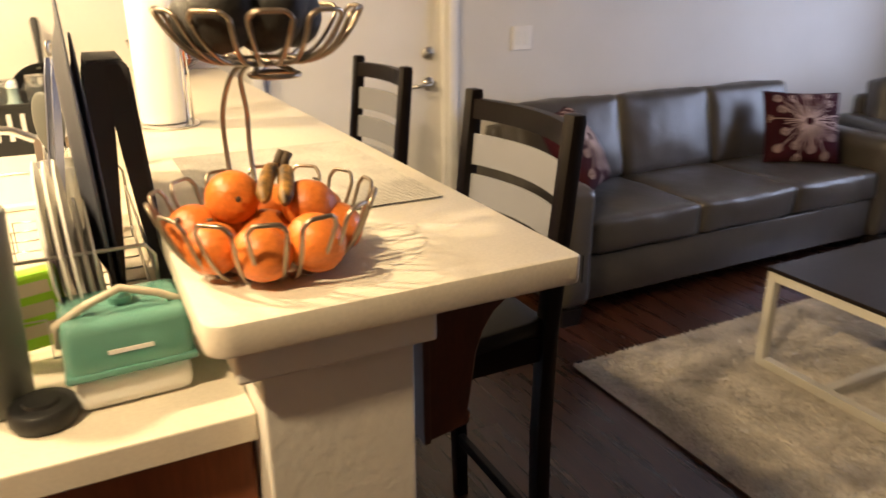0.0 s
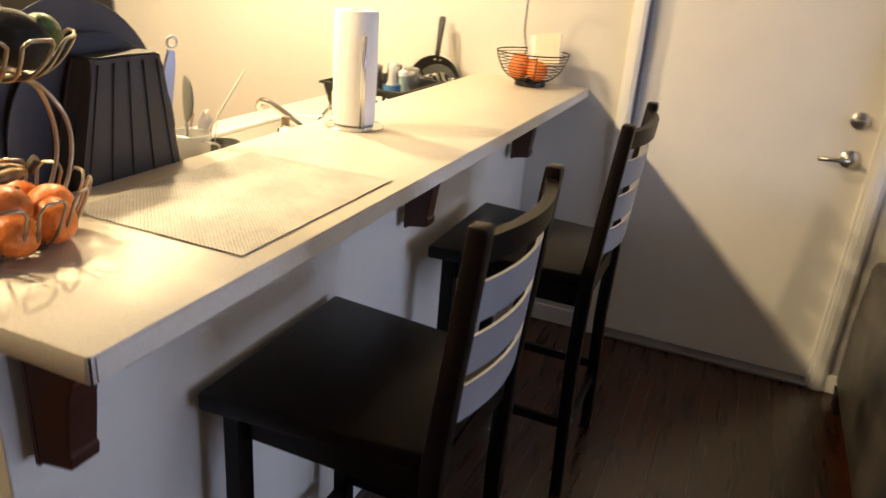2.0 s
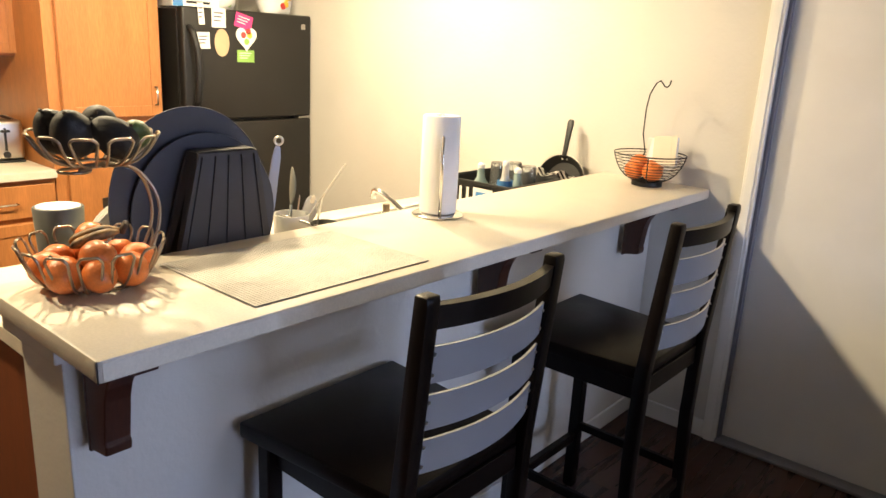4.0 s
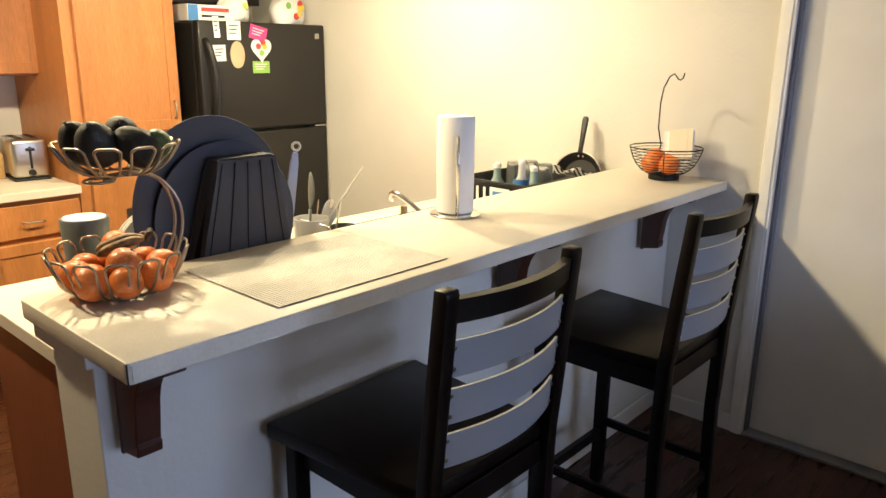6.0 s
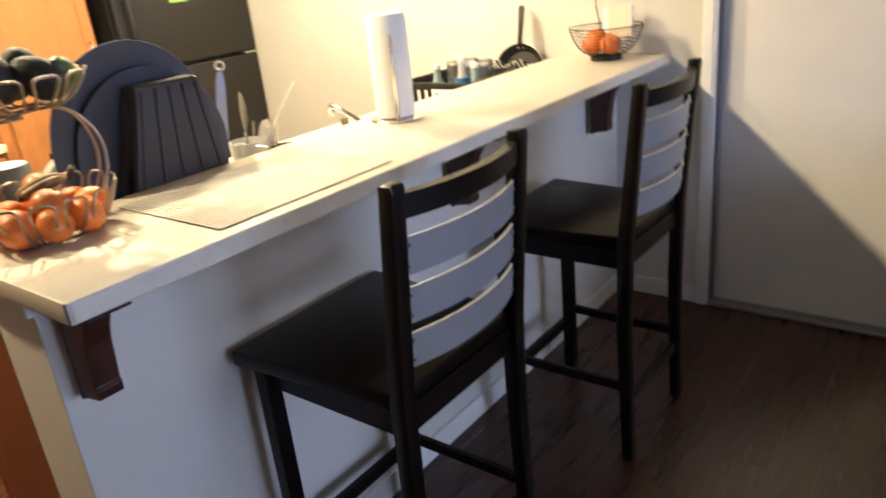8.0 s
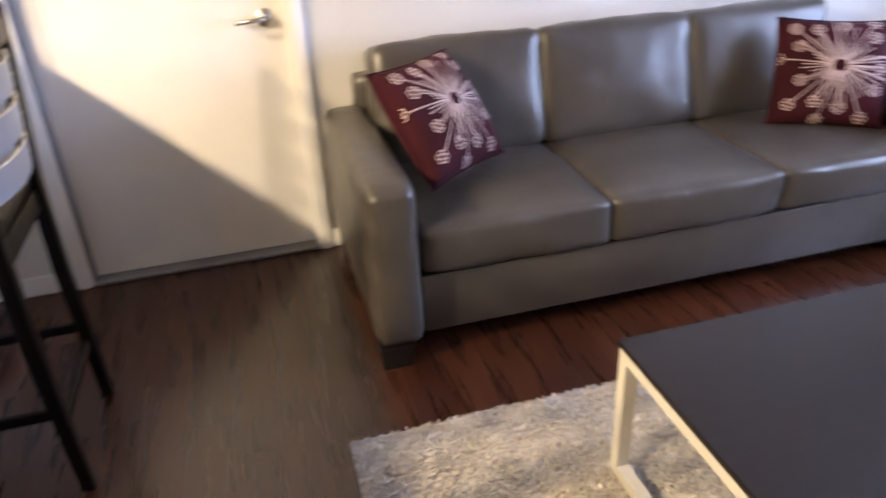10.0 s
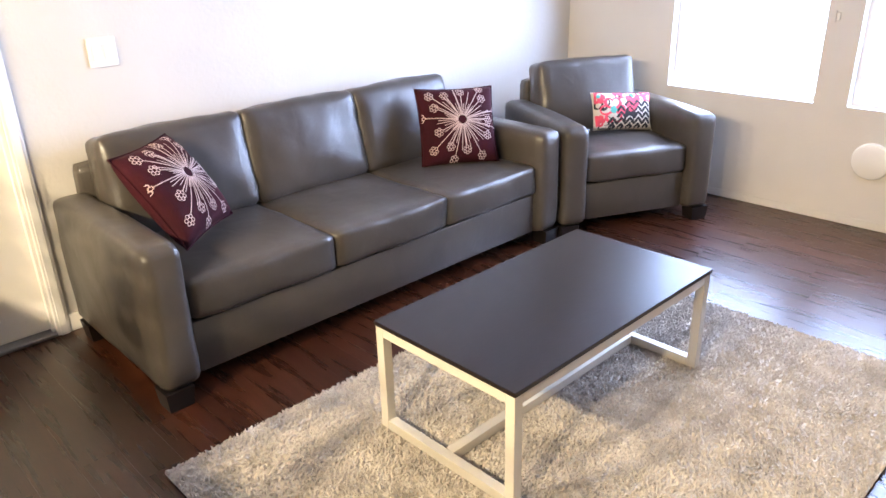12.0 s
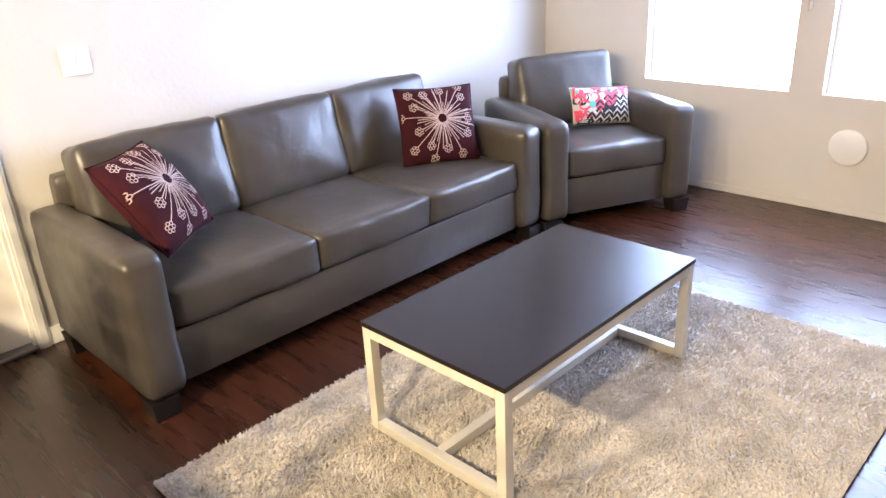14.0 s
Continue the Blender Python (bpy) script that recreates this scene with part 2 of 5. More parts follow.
def tube(points, r, n=8, bm=None, closed=False):
    """A round wire along points."""
    t = bmesh.new()
    pts = [Vector(p) for p in points]
    k = len(pts)
    rings = []
    up = Vector((0, 0, 1))
    for i, p in enumerate(pts):
        d = (pts[(i + 1) % k] - pts[i - 1]) if closed else (pts[min(i + 1, k - 1)] - pts[max(i - 1, 0)])
        d.normalize()
        if i == 0:
            ref = up if abs(d.z) < 0.9 else Vector((1, 0, 0))
        a = (ref - d * ref.dot(d)).normalized()
        ref = a
        c = d.cross(a)
        rings.append([t.verts.new(p + a * (r * math.cos(2 * math.pi * j / n)) + c * (r * math.sin(2 * math.pi * j / n))) for j in range(n)])
    for i in range(k if closed else k - 1):
        u, w = rings[i], rings[(i + 1) % k]
        for j in range(n):
            t.faces.new((u[j], u[(j + 1) % n], w[(j + 1) % n], w[j]))
    if not closed:
        t.faces.new(rings[0][::-1])
        t.faces.new(rings[-1])
    return merge(bm or bmesh.new(), t)


def arc(center, r, a0, a1, n, plane="xy"):
    out = []
    for i in range(n + 1):
        a = radians(a0 + (a1 - a0) * i / n)
        u, v = r * math.cos(a), r * math.sin(a)
        d = {"xy": (u, v, 0), "xz": (u, 0, v), "yz": (0, u, v)}[plane]
        out.append(tuple(c + e for c, e in zip(center, d)))
    return out


def extrude(outline, axis, lo, hi, bevel=0.0, bm=None):
    """Extrudes a closed outline along one axis; the outline lies in the other two."""
    t = bmesh.new()

    def co(p, w):
        return {"x": (w, p[0], p[1]), "y": (p[0], w, p[1]), "z": (p[0], p[1], w)}[axis]
    a = [t.verts.new(co(p, lo)) for p in outline]
    b = [t.verts.new(co(p, hi)) for p in outline]
    n = len(a)
    t.faces.new(a)
    t.faces.new(b[::-1])
    for i in range(n):
        t.faces.new((a[i], b[i], b[(i + 1) % n], a[(i + 1) % n]))
    bmesh.ops.recalc_face_normals(t, faces=t.faces)
    if bevel:
        bmesh.ops.bevel(t, geom=t.edges[:], offset=bevel, segments=2, affect="EDGES", profile=0.5)
    return merge(bm or bmesh.new(), t)


def cushion(sx, sy, sz, bevel=0.03, puff=0.02, wrinkle=0.003, seed=1.0, cuts=14):
    """A stuffed block of the size sx, sy, sz standing on z = 0, centred in x and y."""
    t = bmesh.new()
    bmesh.ops.create_cube(t, size=1)
    bmesh.ops.subdivide_edges(t, edges=t.edges[:], cuts=cuts, use_grid_fill=True)
    hx, hy, hz = sx / 2, sy / 2, sz / 2
    for v in t.verts:
        p = Vector((v.co.x * sx, v.co.y * sy, v.co.z * sz))
        q = Vector((max(-hx + bevel, min(hx - bevel, p.x)), max(-hy + bevel, min(hy - bevel, p.y)), max(-hz + bevel, min(hz - bevel, p.z))))
        d = p - q
        if d.length > 1e-6:
            p = q + d.normalized() * bevel
        u, w, h = 1 - (p.x / hx) ** 2, 1 - (p.y / hy) ** 2, 1 - (p.z / hz) ** 2
        u, w, h = max(u, 0), max(w, 0), max(h, 0)
        s = Vector((p.x / hx, p.y / hy, p.z / hz))
        p += Vector((s.x * abs(s.x) ** 3 * w * h, s.y * abs(s.y) ** 3 * u * h, s.z * abs(s.z) ** 3 * u * w)) * puff
        p += s * wrinkle * noise.noise(Vector((p.x * 9 + seed, p.y * 9, p.z * 9)))
        v.co = p + Vector((0, 0, hz))
    return t


# ---- room shell ----
def panel(name, *b, material="wall"):
    return part(name, box(*b), material, kind="structure")


floor = part("floor", box(WEST - 0.1, EAST + 0.15, SOUTH - 0.1, NORTH + 0.2, -0.12, -0.008), "subfloor", kind="structure")
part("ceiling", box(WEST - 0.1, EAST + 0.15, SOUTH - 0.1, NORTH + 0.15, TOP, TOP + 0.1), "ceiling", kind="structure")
DX0, DX1, DH = 0.185, 1.07, 2.04
w = box(WEST - 0.1, DX0, NORTH, NORTH + 0.15, -0.008, TOP)
box(DX1, EAST + 0.15, NORTH, NORTH + 0.15, -0.008, TOP, bm=w)
box(DX0, DX1, NORTH, NORTH + 0.15, DH, TOP, bm=w)
part("wall_north", w, "wall", kind="structure")
w = box(EAST, EAST + 0.15, SOUTH, WINDOWS[1][0], -0.008, TOP)
box(EAST, EAST + 0.15, WINDOWS[1][1], WINDOWS[0][0], -0.008, TOP, bm=w)
box(EAST, EAST + 0.15, WINDOWS[0][1], NORTH, -0.008, TOP, bm=w)
for a, b in WINDOWS:
    box(EAST, EAST + 0.15, a, b, -0.008, 0.64, bm=w)
    box(EAST, EAST + 0.15, a, b, 2.1, TOP, bm=w)
part("wall_east", w, "wall", kind="structure")
panel("wall_west", WEST - 0.1, WEST, SOUTH, NORTH, -0.008, TOP)
panel("wall_south", WEST - 0.1, EAST + 0.15, SOUTH - 0.1, SOUTH, -0.008, TOP)
part("ground", box(EAST + 0.3, 300, -200, 200, -0.4, -0.2), "concrete", kind="structure")

for i, (a, b) in enumerate(WINDOWS):
    win = empty(f"window_{i + 1}", pose(EAST, (a + b) / 2, 0.64))
    tagged(win, "tall white-framed window glowing with daylight in a cream wall", kind="structure")
    hw, H = (b - a) / 2, 1.46
    f = box(0.07, 0.11, -hw, -hw + 0.025, 0, H)
    box(0.07, 0.11, hw - 0.025, hw, 0, H, bm=f)
    box(0.07, 0.11, -hw + 0.025, hw - 0.025, 0, 0.025, bm=f)
    box(0.07, 0.11, -hw + 0.025, hw - 0.025, H - 0.025, H, bm=f)
    part("window_frame", f, "trim", win)
    pane = part("pane", box(0.088, 0.092, -hw + 0.025, hw - 0.025, 0.025, H - 0.025), "glass", win)
    pane.visible_shadow = False

bb = box(DX1 + 0.058, EAST - 0.012, NORTH - 0.012, NORTH - 0.001, 0.001, 0.08, 0.003)
part("baseboard", bb, "trim", kind="structure")
part("baseboard", box(-0.24, DX0 - 0.057, NORTH - 0.012, NORTH - 0.001, 0.001, 0.08, 0.003), "trim", kind="structure")
part("baseboard", box(EAST - 0.006, EAST - 0.001, SOUTH, NORTH - 0.013, 0.001, 0.045, 0.002), "wall", kind="structure")

# door
door = empty("door_1", pose(DX0, NORTH, 0))
tagged(door, "closed flush entry door painted off-white with lever handle and deadbolt", "door", kind="structure")
W = DX1 - DX0
part("door_leaf", box(0.004, W - 0.004, 0.04, 0.085, 0.02, DH - 0.004, 0.002), "door", door)
part("door_stop", box(0.001, 0.012, 0.004, 0.038, 0.012, DH - 0.002), "jamb", door, "grey-blue door jamb with weatherstrip")
part("door_stop", box(W - 0.012, W - 0.001, 0.004, 0.038, 0.012, DH - 0.002), "trim", door)
part("threshold", box(0.0, W, -0.02, 0.10, 0.0015, 0.018, 0.004), "threshold", door, "low grey metal door sill")
for a, b in ((-0.056, 0.0), (W, W + 0.056)):
    c = box(a, b, -0.016, -0.001, 0.001, DH + 0.056, 0.004)
    box(a + 0.012, b - 0.012, -0.021, -0.0155, 0.001, DH + 0.04, 0.002, bm=c)
    part("door_casing", c, "trim", door)
part("door_casing", box(0.0, W, -0.016, -0.001, DH, DH + 0.056, 0.004), "trim", door)
kx = 0.99 - DX0
handle = part("lever_handle", lathe([(0, 0), (0.032, 0), (0.033, 0.006), (0.026, 0.012), (0.012, 0.016), (0.011, 0.045), (0, 0.046)], 28, m=pose(kx, 0.04, 0.936, 90)), "steel", door, "satin steel door lever", smooth=40)
part("lever", tube([(kx, 0.0, 0.936), (kx - 0.02, -0.008, 0.936), (kx - 0.06, -0.010, 0.934), (kx - 0.105, -0.004, 0.930)], 0.0085, 10), "steel", handle, smooth=180)
bolt = part("deadbolt", lathe([(0, 0), (0.030, 0), (0.031, 0.008), (0.024, 0.014), (0, 0.015)], 28, m=pose(kx, 0.04, 1.08, 90)), "steel", door, "satin steel deadbolt", smooth=40)
part("thumb_turn", box(kx - 0.016, kx + 0.016, 0.008, 0.026, 1.075, 1.085, 0.003), "steel", bolt)

# double switch plate
sw = empty("light_switch", pose(1.489, NORTH - 0.001, 1.134))
tagged(sw, "double white rocker light switch plate on the cream wall", "light switch")
part("plate", box(-0.058, 0.058, -0.007, 0, -0.058, 0.058, 0.003), "trim", sw)
for dx in (-0.024, 0.024):
    part("rocker", box(dx - 0.0165, dx + 0.0165, -0.0105, -0.0075, -0.033, 0.033, 0.0015), "white", sw)

vent = empty("wall_vent", pose(EAST - 0.001, 0.468, 0.374, 0, -90, 0))
tagged(vent, "round white wall cover plate low on the window wall", "vent cover")
part("cover", lathe([(0, 0), (0.097, 0), (0.100, 0.008), (0.094, 0.020), (0.08, 0.025), (0, 0.028)], 40), "white", vent, smooth=35)

latch = empty("cord_cleat", pose(EAST - 0.001, 0.76, 1.10))
tagged(latch, "small white cord cleat beside the window", "cleat")
part("base", box(-0.012, 0, -0.012, 0.012, -0.02, 0.02, 0.003), "white", latch)
part("hook", box(-0.02, -0.0125, 0.004, 0.010, -0.03, 0.03, 0.002), "steel", latch)

# ceiling lamp with three heads
cl = empty("ceiling_light", pose(-1.33, 0.6, TOP - 0.001))
tagged(cl, "three-bulb kitchen ceiling light with a warm glow", "ceiling light")
part("rail", box(-0.03, 0.03, -1.05, 1.05, -0.035, 0, 0.006), "steel", cl)
# unseen cups, added to keep the bulbs' light off the ceiling
for x, y in BULBS:
    sh = part("light_block_cup", lathe([(0.0, -0.036), (0.03, -0.036), (0.05, -0.06), (0.085, -0.135), (0.083, -0.135), (0.048, -0.062), (0.0, -0.045)], 24, m=pose(0, y - 0.6, 0)), "steel", cl, smooth=40)

# ---- peninsula: half wall, bar top, corbels ----
half = part("wall_half", box(-0.42, -0.228, 0.035, NORTH - 0.002, -0.008, 1.028, 0.003), "wall", kind="structure")
cap = box(-0.45, -0.205, 0.014, NORTH - 0.003, 0.988, 1.0285, 0.004)
part("trim", cap, "wall", kind="structure")
part("baseboard", box(-0.2265, -0.216, 0.035, NORTH - 0.014, 0.001, 0.08, 0.003), "trim", kind="structure")
bar = empty("breakfast_counter", pose(0, 0, 1.03))
tagged(bar, "long cream laminate bar top with rounded edges on a half wall", "countertop")
r = 0.03
ol = [(-0.48 + r - r * math.cos(a), r - r * math.sin(a)) for a in [i * math.pi / 12 for i in range(7)]]
ol += [(-0.006, 0), (0, 0.006), (0, NORTH - 0.003), (-0.48, NORTH - 0.003)]
part("slab", extrude(ol, "z", 0, 0.04, 0.004), "laminate", bar, smooth=35)
part("edge_joint", box(-0.0008, 0.0014, -0.0008, 0.0014, 0.001, 0.0395), "flute", bar, "dark glued corner seam")
part("edge_band", box(0.0002, 0.0022, 0.008, NORTH - 0.004, 0.004, 0.036, 0.0008), "laminate", bar)


def corbel(m):
    c = empty("corbel", m)
    o = [(0.0, 0.0), (0.19, 0.0), (0.19, -0.010), (0.160, -0.016), (0.130, -0.027), (0.107, -0.045), (0.091, -0.070), (0.081, -0.100), (0.075, -0.145), (0.069, -0.186), (0.074, -0.190), (0.071, -0.211), (0.0, -0.223)]
    part("bracket", extrude(o, "y", -0.025, 0.025, 0.003), "darkwood", c)
    part("backplate", box(-0.0005, 0.010, -0.0262, 0.0262, -0.2255, -0.001, 0.002), "darkwood", c)
    return c


c0 = corbel(pose(-0.204, 0.085, 1.029))
tagged(c0, "dark-stained wooden corbel under the bar top on the half wall", "corbel", "corbels under the bar")
copy_thing(c0, pose(-0.204, 1.26, 1.029))
copy_thing(c0, pose(-0.204, 2.20, 1.029))

# lower counter of the peninsula
pc = empty("peninsula_cabinet", pose(-0.78, 0.12, 0))
tagged(pc, "maple base cabinet run behind the half wall", "cabinet")
# the end panel's shade is put into its darker maple colour
part("end_panel", box(-0.30, 0.355, -0.012, 0.006, 0.002, 0.868, 0.002), "reddish", pc, "reddish maple end panel, coloured darker for its shade")
cc = box(-0.30, 0.355, 0.0065, 2.355, 0.10, 0.74)      # open below the sink
box(-0.30, 0.355, 0.0065, 1.03, 0.7402, 0.868, bm=cc)
box(-0.30, 0.355, 1.74, 2.355, 0.7402, 0.868, bm=cc)
box(-0.30, -0.21, 1.0302, 1.7398, 0.7402, 0.868, bm=cc)
part("carcass", cc, "maple", pc)
part("plinth", box(-0.24, 0.355, 0.0065, 2.355, 0.002, 0.098), "maple", pc)
for i in range(4):
    d = part("door", box(-0.318, -0.3005, 0.02 + i * 0.58, 0.58 + i * 0.58, 0.12, 0.68, 0.003), "maple", pc)
    part("handle", tube([(-0.319, 0.48 + i * 0.58, 0.50), (-0.345, 0.48 + i * 0.58, 0.51), (-0.345, 0.48 + i * 0.58, 0.59), (-0.319, 0.48 + i * 0.58, 0.60)], 0.004), "steel", d)
    part("drawer_front", box(-0.318, -0.3005, 0.02 + i * 0.58, 0.58 + i * 0.58, 0.70, 0.85, 0.003), "maple", pc)
lc = empty("lower_counter", pose(-0.78, 0.08, 0.87))
tagged(lc, "cream laminate kitchen worktop with a white sink", "countertop")
SX0, SX1, SY0, SY1 = -0.20, 0.20, 1.10, 1.75
yb = NORTH - 0.083
part("worktop", box(-0.345, 0.359, 0.0, SY0, 0, 0.04, 0.003), "laminate", lc)
part("worktop", box(-0.345, 0.359, SY1, yb, 0, 0.04, 0.003), "laminate", lc)
part("front_strip", box(-0.345, SX0, SY0 + 0.0005, SY1 - 0.0005, 0, 0.04), "laminate", lc)
part("back_strip", box(SX1, 0.359, SY0 + 0.0005, SY1 - 0.0005, 0, 0.04), "laminate", lc)
sink = empty("kitchen_sink", pose(-0.78, 1.505, 0.915))
tagged(sink, "white drop-in kitchen sink set into the worktop", "sink")
b = box(-0.215, -0.19, -0.34, 0.34, -0.004, 0.008, 0.003)
box(0.19, 0.26, -0.34, 0.34, -0.004, 0.008, 0.003, bm=b)
box(-0.19, 0.19, -0.34, -0.315, -0.004, 0.008, 0.003, bm=b)
box(-0.19, 0.19, 0.315, 0.34, -0.004, 0.008, 0.003, bm=b)
part("rim", b, "white", sink)
b = box(-0.19, 0.19, -0.315, 0.315, -0.16, -0.15)
box(-0.193, -0.188, -0.315, 0.315, -0.15, -0.004, bm=b)
box(0.188, 0.193, -0.315, 0.315, -0.15, -0.004, bm=b)
box(-0.188, 0.188, -0.318, -0.313, -0.15, -0.004, bm=b)
box(-0.188, 0.188, 0.313, 0.318, -0.15, -0.004, bm=b)
part("basin", b, "white", sink)
fa = empty("kitchen_faucet", pose(-0.555, 1.33, 0.924))
tagged(fa, "chrome single-lever kitchen faucet at the white sink", "faucet")
part("body", lathe([(0, 0), (0.028, 0), (0.028, 0.008), (0.02, 0.012), (0.019, 0.075), (0.022, 0.09), (0.012, 0.105), (0, 0.106)], 20), "chrome", fa, smooth=40)
part("spout", tube([(0, 0, 0.06), (-0.04, 0.0, 0.08), (-0.10, -0.01, 0.12), (-0.15, -0.02, 0.148), (-0.178, -0.022, 0.152), (-0.186, -0.022, 0.146), (-0.188, -0.022, 0.120)], 0.0105, 14), "chrome", fa, smooth=180)
part("lever", tube([(0, 0, 0.10), (0.005, 0.03, 0.13), (0.01, 0.06, 0.15)], 0.006, 10), "chrome", fa, smooth=180)


# ---- bar stools ----
def stool(m):
    s = empty("bar_stool", m)
    """Origin on the floor under the middle of the back; it faces -x."""
    sb = extrude([(-0.488, -0.248), (-0.492, 0.245), (-0.03, 0.205), (-0.03, -0.205)], "z", 0.70, 0.74, 0.008)
    part("seat", sb, "stoolwood", s, smooth=40)
    for sy in (-1, 1):
        part("apron", box(-0.435, -0.04, sy * 0.195 - 0.01, sy * 0.195 + 0.01, 0.64, 0.6995, 0.002), "stoolwood", s)
        part("leg", box(-0.45, -0.41, sy * 0.205 - 0.02, sy * 0.205 + 0.02, 0.002, 0.699, 0.004), "stoolwood", s)
        # back leg and post in one, leaning back above the seat
        o = [(-0.035, 0.002), (0.0, 0.002), (-0.012, 0.45), (-0.006, 0.72), (0.032, 1.15), (0.03, 1.163), (0.0, 1.163), (-0.045, 0.72), (-0.05, 0.45)]
        part("post", extrude(o, "y", sy * 0.20 - 0.018, sy * 0.20 + 0.018, 0.004), "stoolwood", s, smooth=40)
        part("stretcher", box(-0.41, -0.045, sy * 0.20 - 0.009, sy * 0.20 + 0.009, 0.24, 0.27, 0.003), "stoolwood", s)
    part("apron", box(-0.44, -0.42, -0.185, 0.185, 0.64, 0.6995, 0.002), "stoolwood", s)
    part("apron", box(-0.045, -0.025, -0.18, 0.18, 0.64, 0.6995, 0.002), "stoolwood", s)
    part("footrest", box(-0.442, -0.418, -0.185, 0.185, 0.19, 0.225, 0.003), "stoolwood", s)
    part("stretcher", box(-0.038, -0.018, -0.18, 0.18, 0.19, 0.22, 0.003), "stoolwood", s)

    def rail(z0, z1, t, name, material, label=""):
        bm = bmesh.new()
        n = 14
        cols = []
        for i in range(n + 1):
            u = -1 + 2 * i / n
            y = u * 0.183
            dx = 0.034 * (1 - u * u)
            xs = [(-0.02 + 0.036 * max(0, (z - 0.72) / 0.43)) for z in (z0, z1)]
            cols.append([bm.verts.new(c) for c in ((xs[0] + dx - t / 2, y, z0), (xs[0] + dx + t / 2, y, z0), (xs[1] + dx + t / 2, y, z1), (xs[1] + dx - t / 2, y, z1))])
        for a, c in zip(cols, cols[1:]):
            for j in range(4):
                bm.faces.new((a[j], a[(j + 1) % 4], c[(j + 1) % 4], c[j]))
        bm.faces.new(cols[0])
        bm.faces.new(cols[-1][::-1])
        part(name, bm, material, s, label, smooth=40)
    rail(1.096, 1.142, 0.022, "top_rail", "stoolwood")
    for z in (0.792, 0.887, 0.985):
        rail(z, z + 0.074, 0.006, "back_slat", "slat", "curved silver-grey back slat")
        for sy in (-1, 1):
            for dz in (0.016, 0.058):
                k = -0.02 + 0.036 * (z + dz - 0.72) / 0.43
                part("screw", lathe([(0, 0), (0.0042, 0), (0.003, 0.002), (0, 0.0022)], 10, m=pose(k + 0.0085, sy * 0.172, z + dz, 0, 90, 0)), "steel", s)
    return s


s1 = stool(pose(0.285, 0.632, 0))
tagged(s1, "dark wooden bar stool with silver back slats at the bar", "bar stool", "bar stools")
copy_thing(s1, pose(0.335, 1.545, 0))


# ---- sofa and armchair ----
def seating(name, m, W, n, depth=0.86):
    """Origin on the floor at the middle of the front; the back is towards +y."""
    s = empty(name, m)
    A = 0.155
    h = W / 2
    for sx in (-1, 1):
        a = cushion(A, depth - 0.03, 0.54, 0.042, 0.008, 0.004, seed=sx)
        a.transform(pose(sx * (h - A / 2), (depth - 0.03) / 2, 0.075))
        part("arm", a, "leather", s, smooth=180)
    part("base", box(-h + A, h - A, 0.05, depth - 0.06, 0.082, 0.289, 0.012), "leather", s, smooth=40)
    bf = cushion(W - 2 * A + 0.07, 0.10, 0.60, 0.03, 0.004, 0.001)
    bf.transform(pose(0, depth - 0.05, 0.13))
    part("back_frame", bf, "leather", s, smooth=180)
    cw = (W - 2 * A) / n
    for i in range(n):
        cx = -h + A + cw * (i + 0.5)
        c = cushion(cw - 0.004, 0.64, 0.158, 0.024, 0.014, 0.005, seed=3 + i)
        c.transform(pose(cx, 0.355, 0.290))
        part("seat_cushion", c, "leather", s, smooth=180)
        ends = 0.012 * (n - 1) / 2
        c = cushion(cw - 0.004 - ends, 0.18, 0.425, 0.036, 0.022, 0.006, seed=9 + i, cuts=18)
        for v in c.verts:                       # softer, slightly dished top with puckers by the seams
            top = max(0, v.co.z - 0.34) / 0.09
            v.co.z -= 0.010 * top * (1 - abs(2 * v.co.x / cw) ** 3)
            v.co.y += 0.0022 * top * math.sin(v.co.x * 75 + i)
        c.transform(pose(cx - ends * (i - (n - 1) / 2), depth - 0.235, 0.425, -14, 0, 0))
        part("back_cushion", c, "leather", s, smooth=180)
    for sx in (-1, 1):
        for y in (0.052, depth - 0.12):
            x = sx * (h - 0.055)
            t = bmesh.new()
            bmesh.ops.create_cube(t, size=1)
            for v in t.verts:
                k = 0.078 if v.co.z > 0 else 0.066
                v.co = Vector((x + v.co.x * k * 1.35, y + v.co.y * k * 1.3, 0.040 + v.co.z * 0.078))
            part("foot", t, "foot", s, "dark tapered wooden foot")
    return s


sofa = seating("sofa", pose(2.25, 1.565, 0), 2.21, 3, 0.90)
tagged(sofa, "three-seat dark grey leather sofa with dark feet against the wall", "sofa")
chair = seating("armchair", pose(3.767, 1.339, 0, 0, 0, -26), 0.93, 1, 0.87)
tagged(chair, "dark grey leather armchair turned in the corner by the window", "armchair")


# ---- throw pillows ----
def pillow_z(u, v, hx, hy, th):
    a, b = max(0, 1 - abs(u / hx) ** 2.6), max(0, 1 - abs(v / hy) ** 2.6)
    return th * (a * b) ** 0.5


def pillow(name, m, hx, hy, th, material):
    p = empty(name, m)
    bm = bmesh.new()
    n = 22
    for side in (1, -1):
        g = {}
        for i in range(n + 1):
            for j in range(n + 1):
                u, v = -1 + 2 * i / n, -1 + 2 * j / n
                x, y = u * hx * (1 - 0.06 * (1 - v * v)), v * hy * (1 - 0.06 * (1 - u * u))
                g[i, j] = bm.verts.new((x, y, side * (pillow_z(u * hx, v * hy, hx, hy, th) + 0.002)))
        for i in range(n):
            for j in range(n):
                bm.faces.new((g[i, j], g[i + 1, j], g[i + 1, j + 1], g[i, j + 1]))
    bmesh.ops.remove_doubles(bm, verts=bm.verts[:], dist=0.0045)
    part("cover", bm, material, p, smooth=180)
    return p


